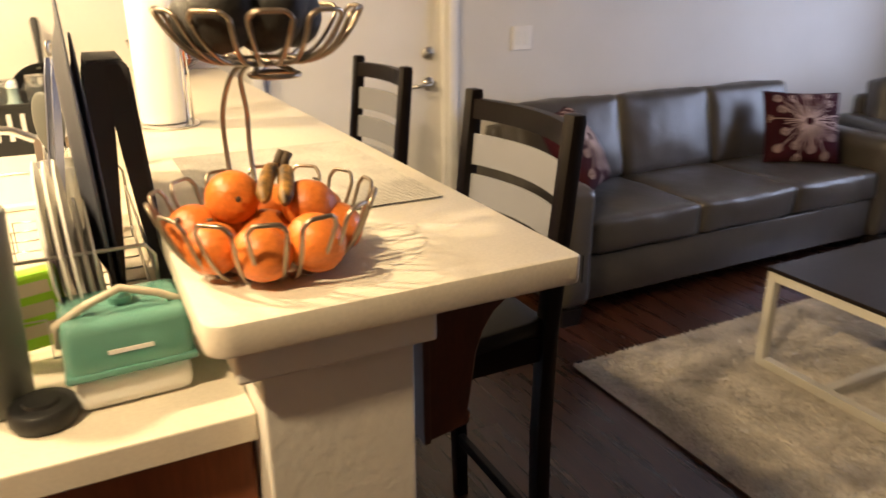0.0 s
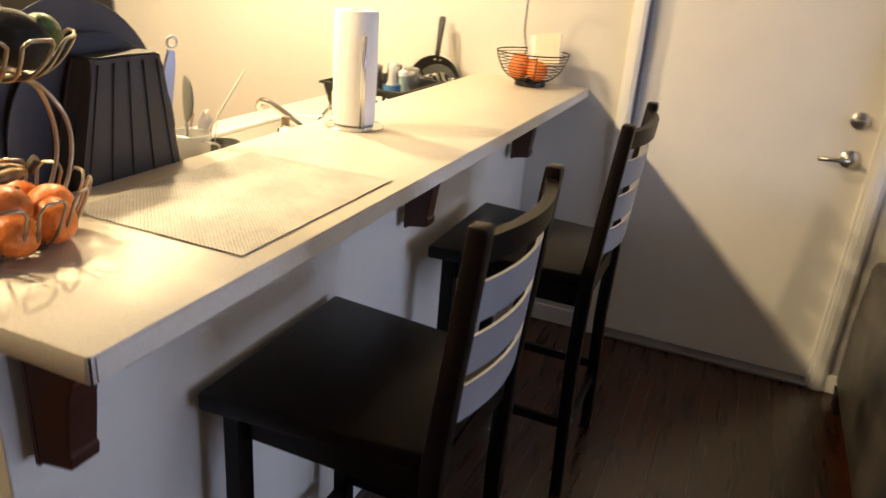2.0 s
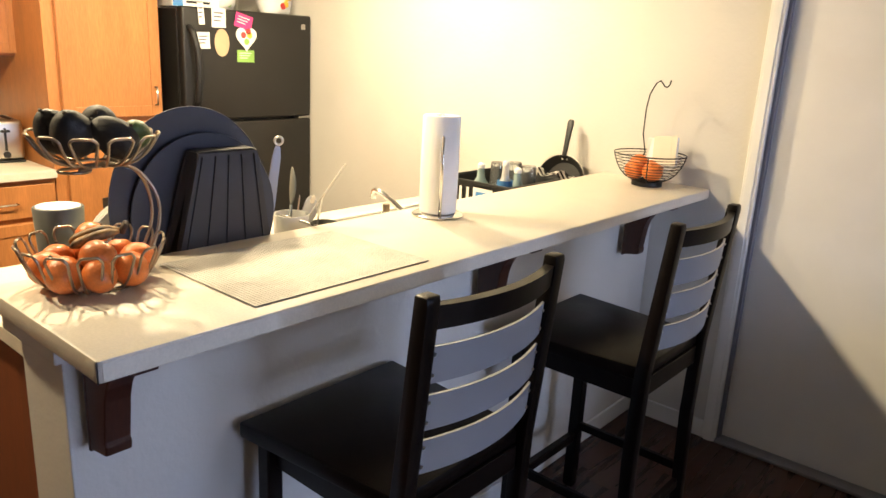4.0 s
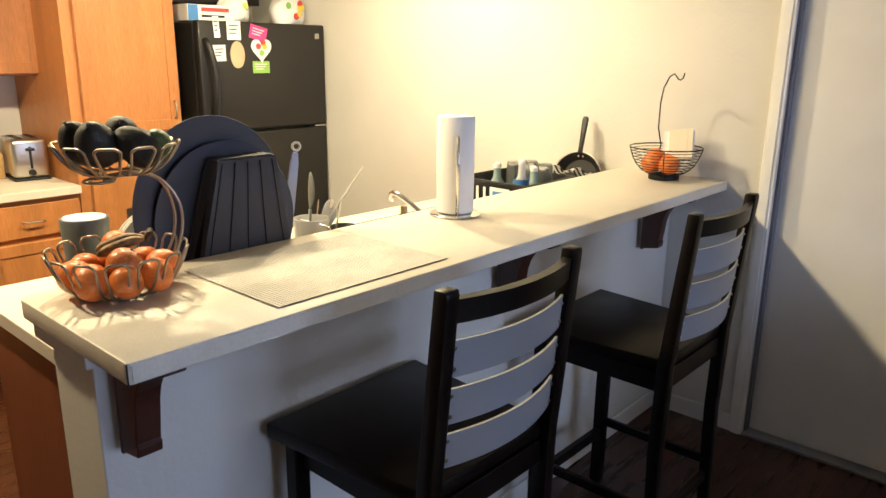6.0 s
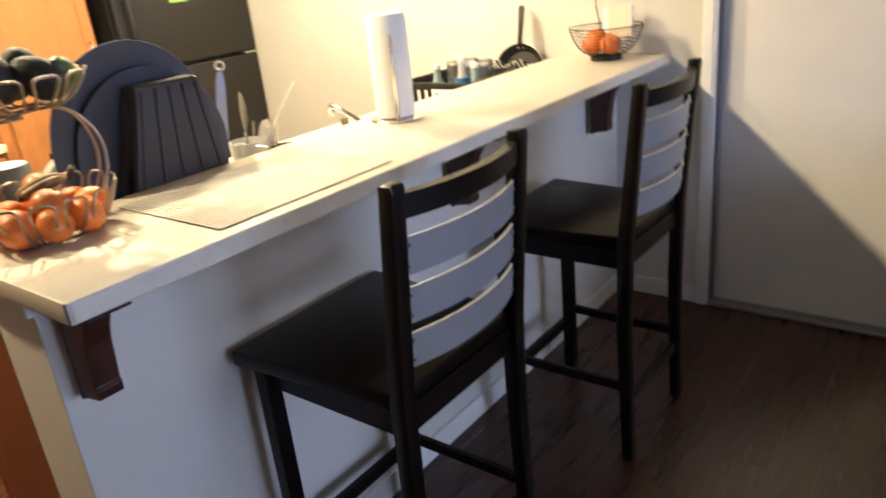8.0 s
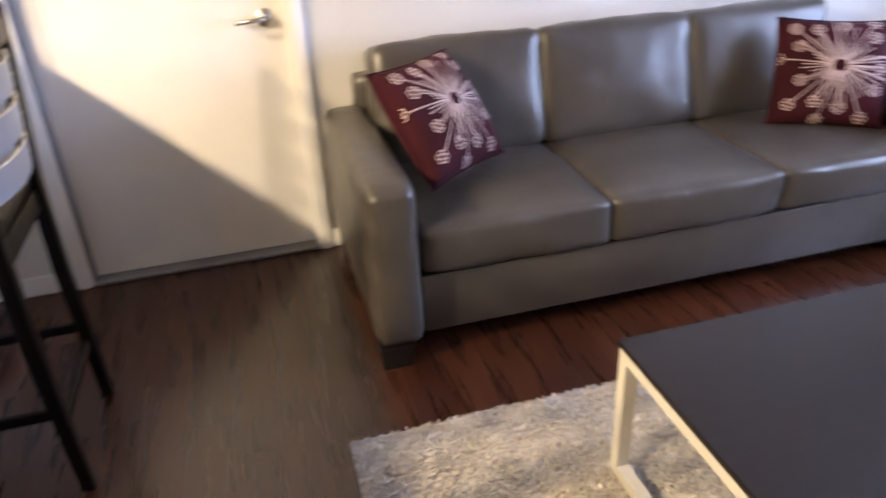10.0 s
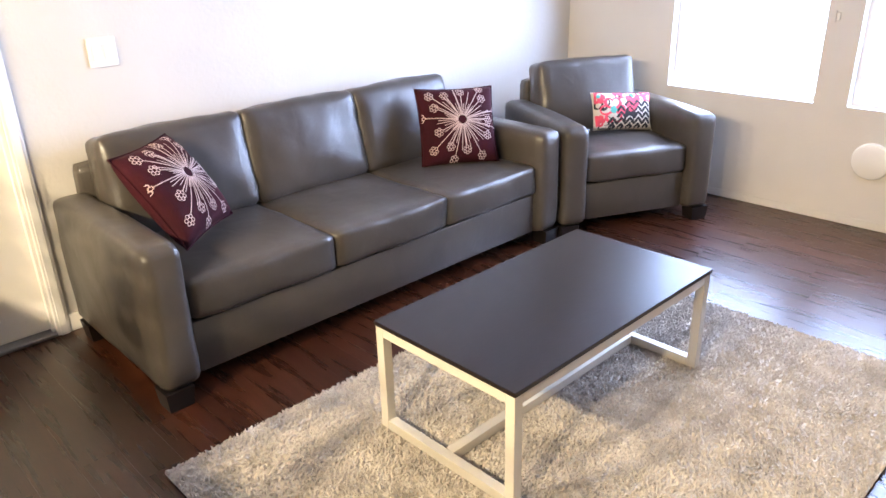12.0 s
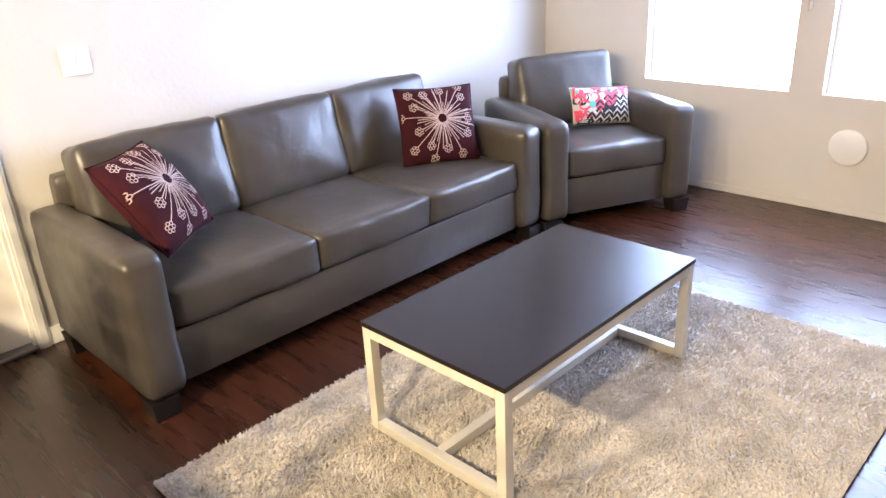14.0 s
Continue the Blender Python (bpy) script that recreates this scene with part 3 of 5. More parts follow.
def on_pillow(x, y, hx, hy, th, lift=0.003):
    v = y / hy
    u = x / hx
    u2, v2 = u / (1 - 0.06 * (1 - v * v)), v / (1 - 0.06 * (1 - u * u))
    return Vector((x, y, pillow_z(u2 * hx, v2 * hy, hx, hy, th) + lift))


def ribbon(bm, pts, w, hx, hy, th, lift=0.004):
    """A stitched line that follows the pillow's front."""
    dense = []
    for a, b in zip(pts, pts[1:]):
        k = max(1, int(math.dist(a, b) / 0.012))
        dense += [(a[0] + (b[0] - a[0]) * i / k, a[1] + (b[1] - a[1]) * i / k) for i in range(k)]
    dense.append(pts[-1])
    prev = None
    for i, q in enumerate(dense):
        a, b = dense[max(i - 1, 0)], dense[min(i + 1, len(dense) - 1)]
        d = Vector((b[0] - a[0], b[1] - a[1])).normalized() if a != b else Vector((1, 0))
        nx, ny = -d.y * w / 2, d.x * w / 2
        if max(abs(q[0]) / hx, abs(q[1]) / hy) > 0.93:
            prev = None
            continue
        cur = [bm.verts.new(on_pillow(q[0] + s * nx, q[1] + s * ny, hx, hy, th, lift + (0.001 if s == 0 else 0))) for s in (-1, 0, 1)]
        if prev:
            for j in range(2):
                bm.faces.new((prev[j], prev[j + 1], cur[j + 1], cur[j]))
        prev = cur


def ring(cx, cy, r, n=10):
    return [(cx + r * math.cos(2 * math.pi * i / n), cy + r * math.sin(2 * math.pi * i / n)) for i in range(n + 1)]


def dandelion(m, label):
    hx = hy = 0.205
    th = 0.082
    p = pillow("throw_pillow", m, hx, hy, th, "maroon")
    tagged(p, label, "pillow", "throw pillows on the sofa")
    rng = random.Random(5)
    bm = bmesh.new()
    cx, cy = 0.01, 0.02
    for i in range(46):
        a = 2 * math.pi * i / 46 + rng.uniform(-0.03, 0.03)
        r0, r1 = 0.022, rng.uniform(0.07, 0.16)
        ribbon(bm, [(cx + r0 * math.cos(a), cy + r0 * math.sin(a)), (cx + r1 * math.cos(a), cy + r1 * math.sin(a))], 0.0034, hx, hy, th)
    for i in range(18):
        a = 2 * math.pi * i / 18 + rng.uniform(-0.12, 0.12)
        r = 0.145 + 0.06 * (i % 2) + rng.uniform(-0.01, 0.01)
        fx, fy = cx + r * math.cos(a), cy + r * math.sin(a)
        ribbon(bm, [(cx + 0.03 * math.cos(a), cy + 0.03 * math.sin(a)), (cx + (r - 0.02) * math.cos(a), cy + (r - 0.02) * math.sin(a))], 0.004, hx, hy, th)
        for k in range(6):
            b = k * math.pi / 3 + a
            ribbon(bm, ring(fx + 0.0145 * math.cos(b), fy + 0.0145 * math.sin(b), 0.0072, 7), 0.0035, hx, hy, th)
    part("embroidery", bm, "thread", p, "pale pink dandelion embroidery")
    b2 = bmesh.new()
    e = [(x * hx, y * hy) for x, y in ((-1, -1), (1, -1), (1, 1), (-1, 1), (-1, -1))]
    line = []
    for a, b in zip(e, e[1:]):
        for i in range(14):
            x, y = a[0] + (b[0] - a[0]) * i / 14, a[1] + (b[1] - a[1]) * i / 14
            u, v = x / hx, y / hy
            line.append((x * (1 - 0.06 * (1 - v * v)), y * (1 - 0.06 * (1 - u * u)), 0))
    part("piping", tube(line, 0.0035, 6, closed=True), "maroon", p, smooth=180)
    return p


dandelion(pose(1.476, 1.969, 0.668, 54, 1, 38.2), "square maroon throw pillow with dandelion embroidery leaning on the arm")
dandelion(pose(2.993, 1.964, 0.630, 65.4, 1.3, -30.2), "square maroon throw pillow with dandelion embroidery against the back")

FX, FY, FT = 0.198, 0.112, 0.055
fp = pillow("floral_pillow", chair.matrix_world @ pose(0.112, 0.42, 0.572, 68, 0, 2) @ pose(0, 0, 0, 0, 0, -5), FX, FY, FT, "creamcloth")
tagged(fp, "small oblong pillow with pink flowers and black zigzags on the armchair", "pillow")
rng = random.Random(3)


def petals(bm, cx, cy, r, n, lift):
    for k in range(n):
        a = 2 * math.pi * k / n
        c = bm.verts.new(on_pillow(cx, cy, FX, FY, FT, lift))
        rim = []
        for t in range(9):
            b = a + (t / 8 - 0.5) * 2 * math.pi / n * 1.05
            rr = r * (0.74 + 0.26 * math.sin(math.pi * t / 8) ** 0.6)
            x, y = cx + rr * math.cos(b), cy + rr * math.sin(b)
            rim.append(bm.verts.new(on_pillow(max(-0.186, min(0.186, x)), max(-0.106, min(0.106, y)), FX, FY, FT, lift)))
        for u, v in zip(rim, rim[1:]):
            bm.faces.new((c, u, v))


for cx, cy, r in ((-0.13, -0.085, 0.05), (0.0, 0.075, 0.05), (-0.15, 0.045, 0.05), (0.02, -0.03, 0.045), (0.11, 0.085, 0.03)):
    bm = bmesh.new()
    petals(bm, cx, cy, r, 5, 0.0025)
    part("leaf_print", bm, "blackprint", fp, "black leaf print between the flowers")
bm = bmesh.new()
for cx, cy, r in ((-0.085, 0.0, 0.078), (0.05, 0.065, 0.050), (0.15, 0.09, 0.045), (-0.165, 0.075, 0.040), (-0.04, 0.095, 0.035), (0.035, 0.02, 0.035), (-0.17, -0.06, 0.035)):
    petals(bm, cx, cy, r, 6, 0.004)
part("flower_print", bm, "pink", fp, "hot pink flower print")
for cx, cy, r in ((-0.085, 0.0, 0.022), (0.05, 0.085, 0.012), (-0.165, 0.08, 0.012)):
    bm = bmesh.new()
    petals(bm, cx, cy, r, 5, 0.006)
    part("flower_centre", bm, "tealprint", fp, "teal flower centre")
bm = bmesh.new()
for row in range(5):
    y0 = -0.110 + row * 0.033
    x0 = -0.12 + 0.056 * (row // 2)
    pts, k = [], 0
    x = x0
    while x < 0.186:
        pts.append((x, y0 + (0.03 if k % 2 else 0)))
        x += 0.028
        k += 1
    ribbon(bm, pts, 0.016, FX, FY, FT, 0.0035)
part("zigzag", bm, "blackprint", fp, "black zigzag print")

# ---- coffee table ----
ct = empty("coffee_table", pose(2.148, 0.677, 0.021))
tagged(ct, "coffee table with espresso top and cream metal frame on the rug", "coffee table")
hx, hy, H, t = 0.535, 0.293, 0.397, 0.034
part("tabletop", box(-hx, hx, -hy, hy, H - 0.016, H, 0.002), "tabletop", ct, "dark espresso tabletop")
hx, hy = hx - 0.004, hy - 0.004
for sx in (-1, 1):
    for sy in (-1, 1):
        part("leg", box(min(sx * hx, sx * (hx - t)), max(sx * hx, sx * (hx - t)), min(sy * hy, sy * (hy - t)), max(sy * hy, sy * (hy - t)), 0.0, H - 0.0165, 0.002), "cream", ct)
    part("rail", box(min(sx * hx, sx * (hx - t)), max(sx * hx, sx * (hx - t)), -hy + t + 0.0005, hy - t - 0.0005, H - 0.05, H - 0.0165, 0.002), "cream", ct)
    part("foot_rail", box(min(sx * hx, sx * (hx - t)), max(sx * hx, sx * (hx - t)), -hy + t + 0.0005, hy - t - 0.0005, 0.0, 0.034, 0.002), "cream", ct)
    part("rail", box(-hx + t + 0.0005, hx - t - 0.0005, min(sx * hy, sx * (hy - t)), max(sx * hy, sx * (hy - t)), H - 0.05, H - 0.0165, 0.002), "cream", ct)
part("stretcher", box(-hx + t + 0.0005, hx - t - 0.0005, -t / 2, t / 2, 0.0, 0.034, 0.002), "cream", ct)

# ---- rug ----
RX0, RX1, RY0, RY1 = 0.993, 3.19, -0.29, 1.276
rug = empty("area_rug", pose(RX0, RY0, 0.002))
tagged(rug, "thick light grey-beige shag rug under the coffee table", "rug")
part("backing", box(0.004, RX1 - RX0 - 0.004, 0.004, RY1 - RY0 - 0.004, 0, 0.006), "jute", rug)
part("underlay", box(0.002, RX1 - RX0 - 0.002, 0.002, RY1 - RY0 - 0.002, 0.0062, 0.012, 0.002), "rug", rug)
rs = np.random.RandomState(4)
LX, LY = RX1 - RX0, RY1 - RY0
nt_ = 95000
bx, by = rs.rand(nt_) * LX, rs.rand(nt_) * LY
ang = rs.rand(nt_) * 2 * np.pi
# brushed patches: neighbouring tufts lean the same way
sweep = 1.3 * np.sin(bx * 5.1 + 1.7 * np.sin(by * 3.3)) + 1.1 * np.sin(by * 7.3 + 2.1 * np.sin(bx * 2.4)) + 0.9 * np.sin(bx * 23 + by * 17) + rs.randn(nt_) * 1.3
clump = 0.5 + 0.5 * np.sin(bx * 300 + 3 * np.sin(by * 60)) * np.sin(by * 270 + 3 * np.sin(bx * 70))
lean = 0.003 + rs.rand(nt_) * 0.008
hgt = 0.0130 + rs.rand(nt_) * 0.006 + clump * 0.009
wd = 0.0022 + rs.rand(nt_) * 0.0020
ca, sa = np.cos(ang), np.sin(ang)
lx, ly = lean * np.cos(sweep), lean * np.sin(sweep)
V = np.zeros((nt_, 5, 3))
z0 = 0.0115
V[:, 0] = np.stack([bx - ca * wd, by - sa * wd, np.full(nt_, z0)], 1)
V[:, 1] = np.stack([bx + ca * wd, by + sa * wd, np.full(nt_, z0)], 1)
V[:, 2] = np.stack([bx - sa * wd, by + ca * wd, np.full(nt_, z0)], 1)
V[:, 3] = np.stack([bx + lx + ca * wd * 0.8, by + ly + sa * wd * 0.8, hgt], 1)
V[:, 4] = np.stack([bx + lx - ca * wd * 0.8, by + ly - sa * wd * 0.8, hgt * 0.95], 1)
V[:, :, 0] = np.clip(V[:, :, 0], 0, LX)
V[:, :, 1] = np.clip(V[:, :, 1], 0, LY)
i0 = np.arange(nt_)[:, None] * 5
F = np.concatenate([i0 + np.array([[0, 1, 3]]), i0 + np.array([[0, 3, 4]]), i0 + np.array([[1, 2, 3]]), i0 + np.array([[2, 0, 4]]), i0 + np.array([[2, 4, 3]])], 0)
me = bpy.data.meshes.new("pile")
me.from_pydata(V.reshape(-1, 3).tolist(), [], F.tolist())
me.materials.append(M["rug"])
pile = new("shag", me)
pile.parent = rug
tagged(pile, "shaggy grey-beige pile", kind="stuff")

# ---- placemat ----
pm = empty("placemat", pose(-0.402, 0.322, 1.0712))
tagged(pm, "woven grey vinyl placemat lying on the bar top", "placemat")
part("mat", box(0.002, 0.360, 0.002, 0.498, 0, 0.0012), "placemat_dark", pm, "dark ground of the weave")
bm = bmesh.new()
nw = 45
for i in range(nw):
    x = (i + 0.5) * 0.362 / nw
    box(x - 0.0023, x + 0.0023, 0.0, 0.5, 0.0012, 0.0020, bm=bm)
part("warp", bm, "placemat", pm, "pale woven strands", kind="stuff")
bm = bmesh.new()
for i in range(62):
    y = (i + 0.5) * 0.50 / 62
    box(0.0, 0.362, y - 0.0023, y + 0.0023, 0.0018, 0.0026, bm=bm)
part("weft", bm, "placemat", pm, kind="stuff")


# ---- paper towel holder ----
pt = empty("paper_towel_holder", pose(-0.362, 1.215, 1.0705))
tagged(pt, "chrome paper towel holder with a full white roll on the bar", "paper towel holder")
part("base", lathe([(0, 0), (0.078, 0), (0.080, 0.004), (0.074, 0.008), (0, 0.009)], 40), "chrome", pt, smooth=40)
part("rod", tube([(0, 0, 0.008), (0, 0, 0.308)], 0.006, 12), "chrome", pt, smooth=40)
part("roll", lathe([(0.02, 0.012), (0.055, 0.012), (0.057, 0.016), (0.058, 0.15), (0.057, 0.300), (0.054, 0.304), (0.021, 0.304), (0.02, 0.012)], 48), "papertowel", pt, "white paper towel roll", smooth=40)
part("side_arm", tube([(0.045, -0.045, 0.008), (0.048, -0.048, 0.20), (0.050, -0.050, 0.245), (0.055, -0.052, 0.25), (0.059, -0.054, 0.245), (0.058, -0.054, 0.008)], 0.003, 8), "chrome", pt, smooth=180)


# ---- two-tier fruit stand ----
def bowl_wires(parent, z, r0, r1, h, n, ox=0.0, oy=0.0):
    part("bowl_ring", tube(arc((ox, oy, z), r0, 0, 351, 39), 0.003, 8, closed=True), "wire", parent, smooth=180)
    for i in range(n):
        a = 2 * math.pi * i / n
        pts = []
        for k in range(29):
            s = k / 28
            w = math.sin(math.pi * s)                      # out along the petal and back
            q = max(0.0, min(1.0, w * 1.02)) ** 0.9
            rr = r0 + (r1 - r0) * q ** 0.75
            zz = z + h * q ** 1.9
            c_ = math.cos(math.pi * s)
            wide = (math.pi / n) * (0.50 + 0.24 * q)     # a loop: narrow at the ring, round at its tip
            b = a + wide * math.copysign(min(1.0, abs(c_) * 2.3) ** 0.7, c_)
            pts.append((ox + rr * math.cos(b), oy + rr * math.sin(b), zz))
        part("petal_wire", tube(pts, 0.0028, 6), "wire", parent, smooth=180)


fs = empty("fruit_stand", pose(-0.368, 0.166, 1.0705))
tagged(fs, "two-tier bronze wire fruit stand with petal loops on the bar end", "fruit stand")
UX, UY = 0.017, 0.012
bowl_wires(fs, 0.0035, 0.065, 0.137, 0.088, 14)
bowl_wires(fs, 0.248, 0.042, 0.118, 0.060, 11, UX, UY)
for dx in (-0.016, 0.016):
    pts = [(dx, 0.065, 0.0035), (dx, 0.11, 0.05), (dx, 0.136, 0.11), (dx, 0.134, 0.17), (dx * 0.4, 0.105, 0.22), (dx * 0.3 + 0.01, 0.055, 0.243), (dx * 0.7 + 0.018, 0.01, 0.244), (dx * 1.4 + 0.018, -0.03, 0.238)]
    sm = []
    for i in range(len(pts) - 1):
        p0, p1, p2, p3 = [Vector(pts[max(0, min(len(pts) - 1, i + k))]) for k in (-1, 0, 1, 2)]
        for k in range(6):
            t_ = k / 6
            sm.append(0.5 * ((2 * p1) + (p2 - p0) * t_ + (2 * p0 - 5 * p1 + 4 * p2 - p3) * t_ ** 2 + (3 * p1 - p0 - 3 * p2 + p3) * t_ ** 3))
    sm.append(Vector(pts[-1]))
    part("support", tube(sm, 0.0034, 8), "wire", fs, smooth=180)
part("loop", tube(arc((0.018, -0.03, 0.236), 0.028, 0, 351, 27), 0.003, 8, closed=True), "wire", fs, smooth=180)


def fruit_mesh(kind, r, seed):
    bm = bmesh.new()
    bmesh.ops.create_uvsphere(bm, u_segments=24, v_segments=16, radius=1)
    rg = random.Random(seed)
    for v in bm.verts:
        p = v.co.copy()
        if kind == "orange":
            k = 1 + 0.02 * noise.noise(p * 2 + Vector((seed, 0, 0)))
            v.co = Vector((p.x, p.y, p.z * 0.93)) * r * k
            if p.z > 0.93:
                v.co.z -= 0.05 * r * (p.z - 0.93) / 0.07
        else:
            t_ = (p.z + 1) / 2
            w_ = 0.86 - 0.20 * t_ ** 1.8
            v.co = Vector((p.x * w_, p.y * w_, p.z * 1.06)) * r * (1 + 0.02 * noise.noise(p * 3 + Vector((seed, 0, 0))))
    return bm


ORANGES = [(-0.074, -0.039, 0.048), (-0.026, -0.08, 0.047), (0.039, -0.074, 0.048), (0.083, -0.026, 0.047), (0.078, 0.039, 0.048), (0.026, 0.078, 0.048), (-0.039, 0.074, 0.048), (-0.085, 0.026, 0.051), (0.0, 0.0, 0.037), (-0.036, 0.014, 0.092), (0.052, -0.012, 0.076)]
for i, (x, y, z) in enumerate(ORANGES):
    bm = fruit_mesh("orange", 0.0335 + 0.002 * ((i * 7) % 3), i)
    o = empty("orange", fs.matrix_world @ pose(x, y, z - 0.006, 20 * (i % 5), 30 * (i % 3), 40 * i))
    tagged(o, "ripe orange in the wire fruit stand", "orange", "oranges in the fruit stand")
    part("peel", bm, "orange", o, smooth=180)
    part("stem_button", lathe([(0, 0.0), (0.004, 0.0), (0.003, 0.002), (0, 0.002)], 8, m=pose(0, 0, 0.0345)), "banana_tip", o)


def banana(p, q, lift, side, label):
    """A slim banana that hangs from its stem at p, bows up by lift and ends at q."""
    p, q = Vector(p), Vector(q)
    b = empty("banana", fs.matrix_world @ Matrix.Translation(p))
    mid = (p + q) / 2 + Vector((side, 0, lift)) * 2
    bm = bmesh.new()
    rings = []
    n = 18
    for i in range(n + 1):
        s = i / n
        c = p * (1 - s) ** 2 + mid * 2 * s * (1 - s) + q * s * s - p
        d = ((mid - p) * (1 - s) + (q - mid) * s).normalized()
        u = Vector((0, 0, 1)).cross(d).normalized()
        w = d.cross(u)
        rr = 0.0098 * min(1.0, 0.36 + max(s - 0.06, 0) * 3.2) * (1 - max(s - 0.82, 0) ** 2 * 22)
        k5 = [1 + 0.07 * (k % 2) for k in range(10)]
        rings.append([bm.verts.new(c + (u * math.cos(k * math.pi / 5) + w * math.sin(k * math.pi / 5)) * rr * k5[k]) for k in range(10)])
    for r0, r1 in zip(rings, rings[1:]):
        for k in range(10):
            bm.faces.new((r0[k], r0[(k + 1) % 10], r1[(k + 1) % 10], r1[k]))
    bm.faces.new(rings[0][::-1])
    bm.faces.new(rings[-1])
    part("peel", bm, "banana", b, smooth=50)
    part("stem", tube([(0, 0, -0.003), Vector((0.004, 0.003, 0.008)), Vector((0.010, 0.006, 0.016))], 0.0062, 8), "banana_tip", b, smooth=180)
    return tagged(b, label, "banana", "bananas in the fruit stand")


banana((0.030, 0.048, 0.112), (-0.010, -0.040, 0.090), 0.007, -0.004, "overripe dark-streaked banana lying on the oranges")
banana((0.037, 0.044, 0.110), (0.012, -0.048, 0.086), 0.007, 0.004, "overripe dark-streaked banana lying on the oranges")

AV = [(-0.053, -0.049, 0.306, 35, 0, 20, 0.046), (0.002, -0.039, 0.308, 42, 0, 50, 0.050), (-0.031, 0.026, 0.322, 60, 0, 60, 0.043), (0.041, 0.022, 0.302, 50, 0, -30, 0.046), (0.038, 0.065, 0.306, 60, 0, 50, 0.034), (-0.064, 0.025, 0.296, 60, 0, 200, 0.042)]
for i, (x, y, z, a, b, c, r_) in enumerate(AV):
    o = empty("avocado", fs.matrix_world @ pose(x + UX, y + UY, z, a, b, c))
    green = i == 4
    tagged(o, "green ripening avocado in the upper wire bowl" if green else "dark bumpy ripe avocado in the upper wire bowl", "avocado", "avocados in the fruit stand")
    part("skin", fruit_mesh("avocado", r_, i + 20), "avocado_green" if green else "avocado", o, smooth=180)
    part("stem_button", lathe([(0, 0), (0.004, 0), (0.003, 0.003), (0, 0.003)], 8, m=pose(0, 0, r_ * 1.1)), "banana_tip", o)

# ---- black wire basket with banana hook at the wall ----
wb = empty("wire_fruit_basket", pose(-0.205, 2.330, 1.0705))
tagged(wb, "round black wire basket with banana hook on the bar", "fruit basket")
part("base_ring", lathe([(0.054, 0), (0.061, 0), (0.061, 0.018), (0.054, 0.018), (0.054, 0)], 32), "blackwire", wb, smooth=40)
prof = [(0.060, 0.018), (0.090, 0.034), (0.112, 0.056), (0.126, 0.080), (0.136, 0.105), (0.142, 0.128)]
for k in range(11):
    s = k / 10 * 5
    i = min(int(s), 4)
    f = s - i
    rr = prof[i][0] + (prof[i + 1][0] - prof[i][0]) * f
    zz = prof[i][1] + (prof[i + 1][1] - prof[i][1]) * f
    part("hoop", tube(arc((0, 0, zz), rr, 0, 351, 39), 0.0026 if k == 10 else 0.0014, 6, closed=True), "blackwire", wb, smooth=180)
for k in range(4):
    a = math.pi / 2 * k + 0.4
    part("rib", tube([(r_ * math.cos(a), r_ * math.sin(a), z_) for r_, z_ in prof], 0.0024, 6), "blackwire", wb, smooth=180)
hk = [(-0.04, 0.035, 0.128), (-0.055, 0.03, 0.20), (-0.055, 0.03, 0.30), (-0.045, 0.027, 0.36), (-0.02, 0.02, 0.405), (0.0, 0.015, 0.415), (0.012, 0.012, 0.405), (0.02, 0.01, 0.395), (0.032, 0.008, 0.393), (0.042, 0.006, 0.402), (0.047, 0.004, 0.42)]
hk = [(-0.085, 0.055, 0.02)] + hk
part("hook", tube(hk, 0.0028, 8), "blackwire", wb, "tall black banana hook", smooth=180)
for i, (x, y, z) in enumerate(((-0.045, -0.03, 0.060), (0.035, -0.035, 0.062), (0.0, 0.045, 0.062), (-0.06, 0.035, 0.075))):
    o = empty("orange", wb.matrix_world @ pose(x, y, z, 30 * i, 20, 10))
    tagged(o, "orange in the black wire basket", "orange", "oranges in the wire basket")
    part("peel", fruit_mesh("orange", 0.041, 40 + i), "orange", o, smooth=180)
    part("stem_button", lathe([(0, 0.0), (0.004, 0.0), (0.003, 0.002), (0, 0.002)], 8, m=pose(0, 0, 0.033)), "banana_tip", o)
env = empty("paper_bag", wb.matrix_world @ pose(0.045, 0.030, 0.080, -8, -7, -10))
tagged(env, "small cream paper bag standing in the wire basket", "paper bag")
part("bag", box(-0.078, 0.062, -0.007, 0.007, 0, 0.115, 0.003), "cardwhite", env)
part("folded_flap", box(-0.046, 0.040, -0.0095, -0.0075, 0.002, 0.120, 0.001), "creamcloth", env)
part("side_fold", box(0.041, 0.064, -0.0105, -0.0075, 0.004, 0.122, 0.001), "creamcloth", env)

# ---- dish rack with trays, plates and utensils ----
dr = empty("dish_rack", pose(-0.64, 0.50, 0.911))
tagged(dr, "low steel wire dish rack behind the bar", "dish rack")
for y in (-0.195, 0.33):
    part("end_wire", tube([(-0.17, y, 0.01), (-0.17, y, 0.145), (-0.16, y, 0.160), (0.135, y, 0.160), (0.145, y, 0.145), (0.145, y, 0.01)], 0.0028, 8), "steel", dr, smooth=180)
for x in (-0.17, 0.145):
    part("side_rail", tube([(x, -0.195, 0.03), (x, 0.33, 0.03)], 0.0028, 8), "steel", dr, smooth=180)
    part("side_rail", tube([(x, -0.195, 0.115), (x, 0.33, 0.115)], 0.0022, 8), "steel", dr, smooth=180)
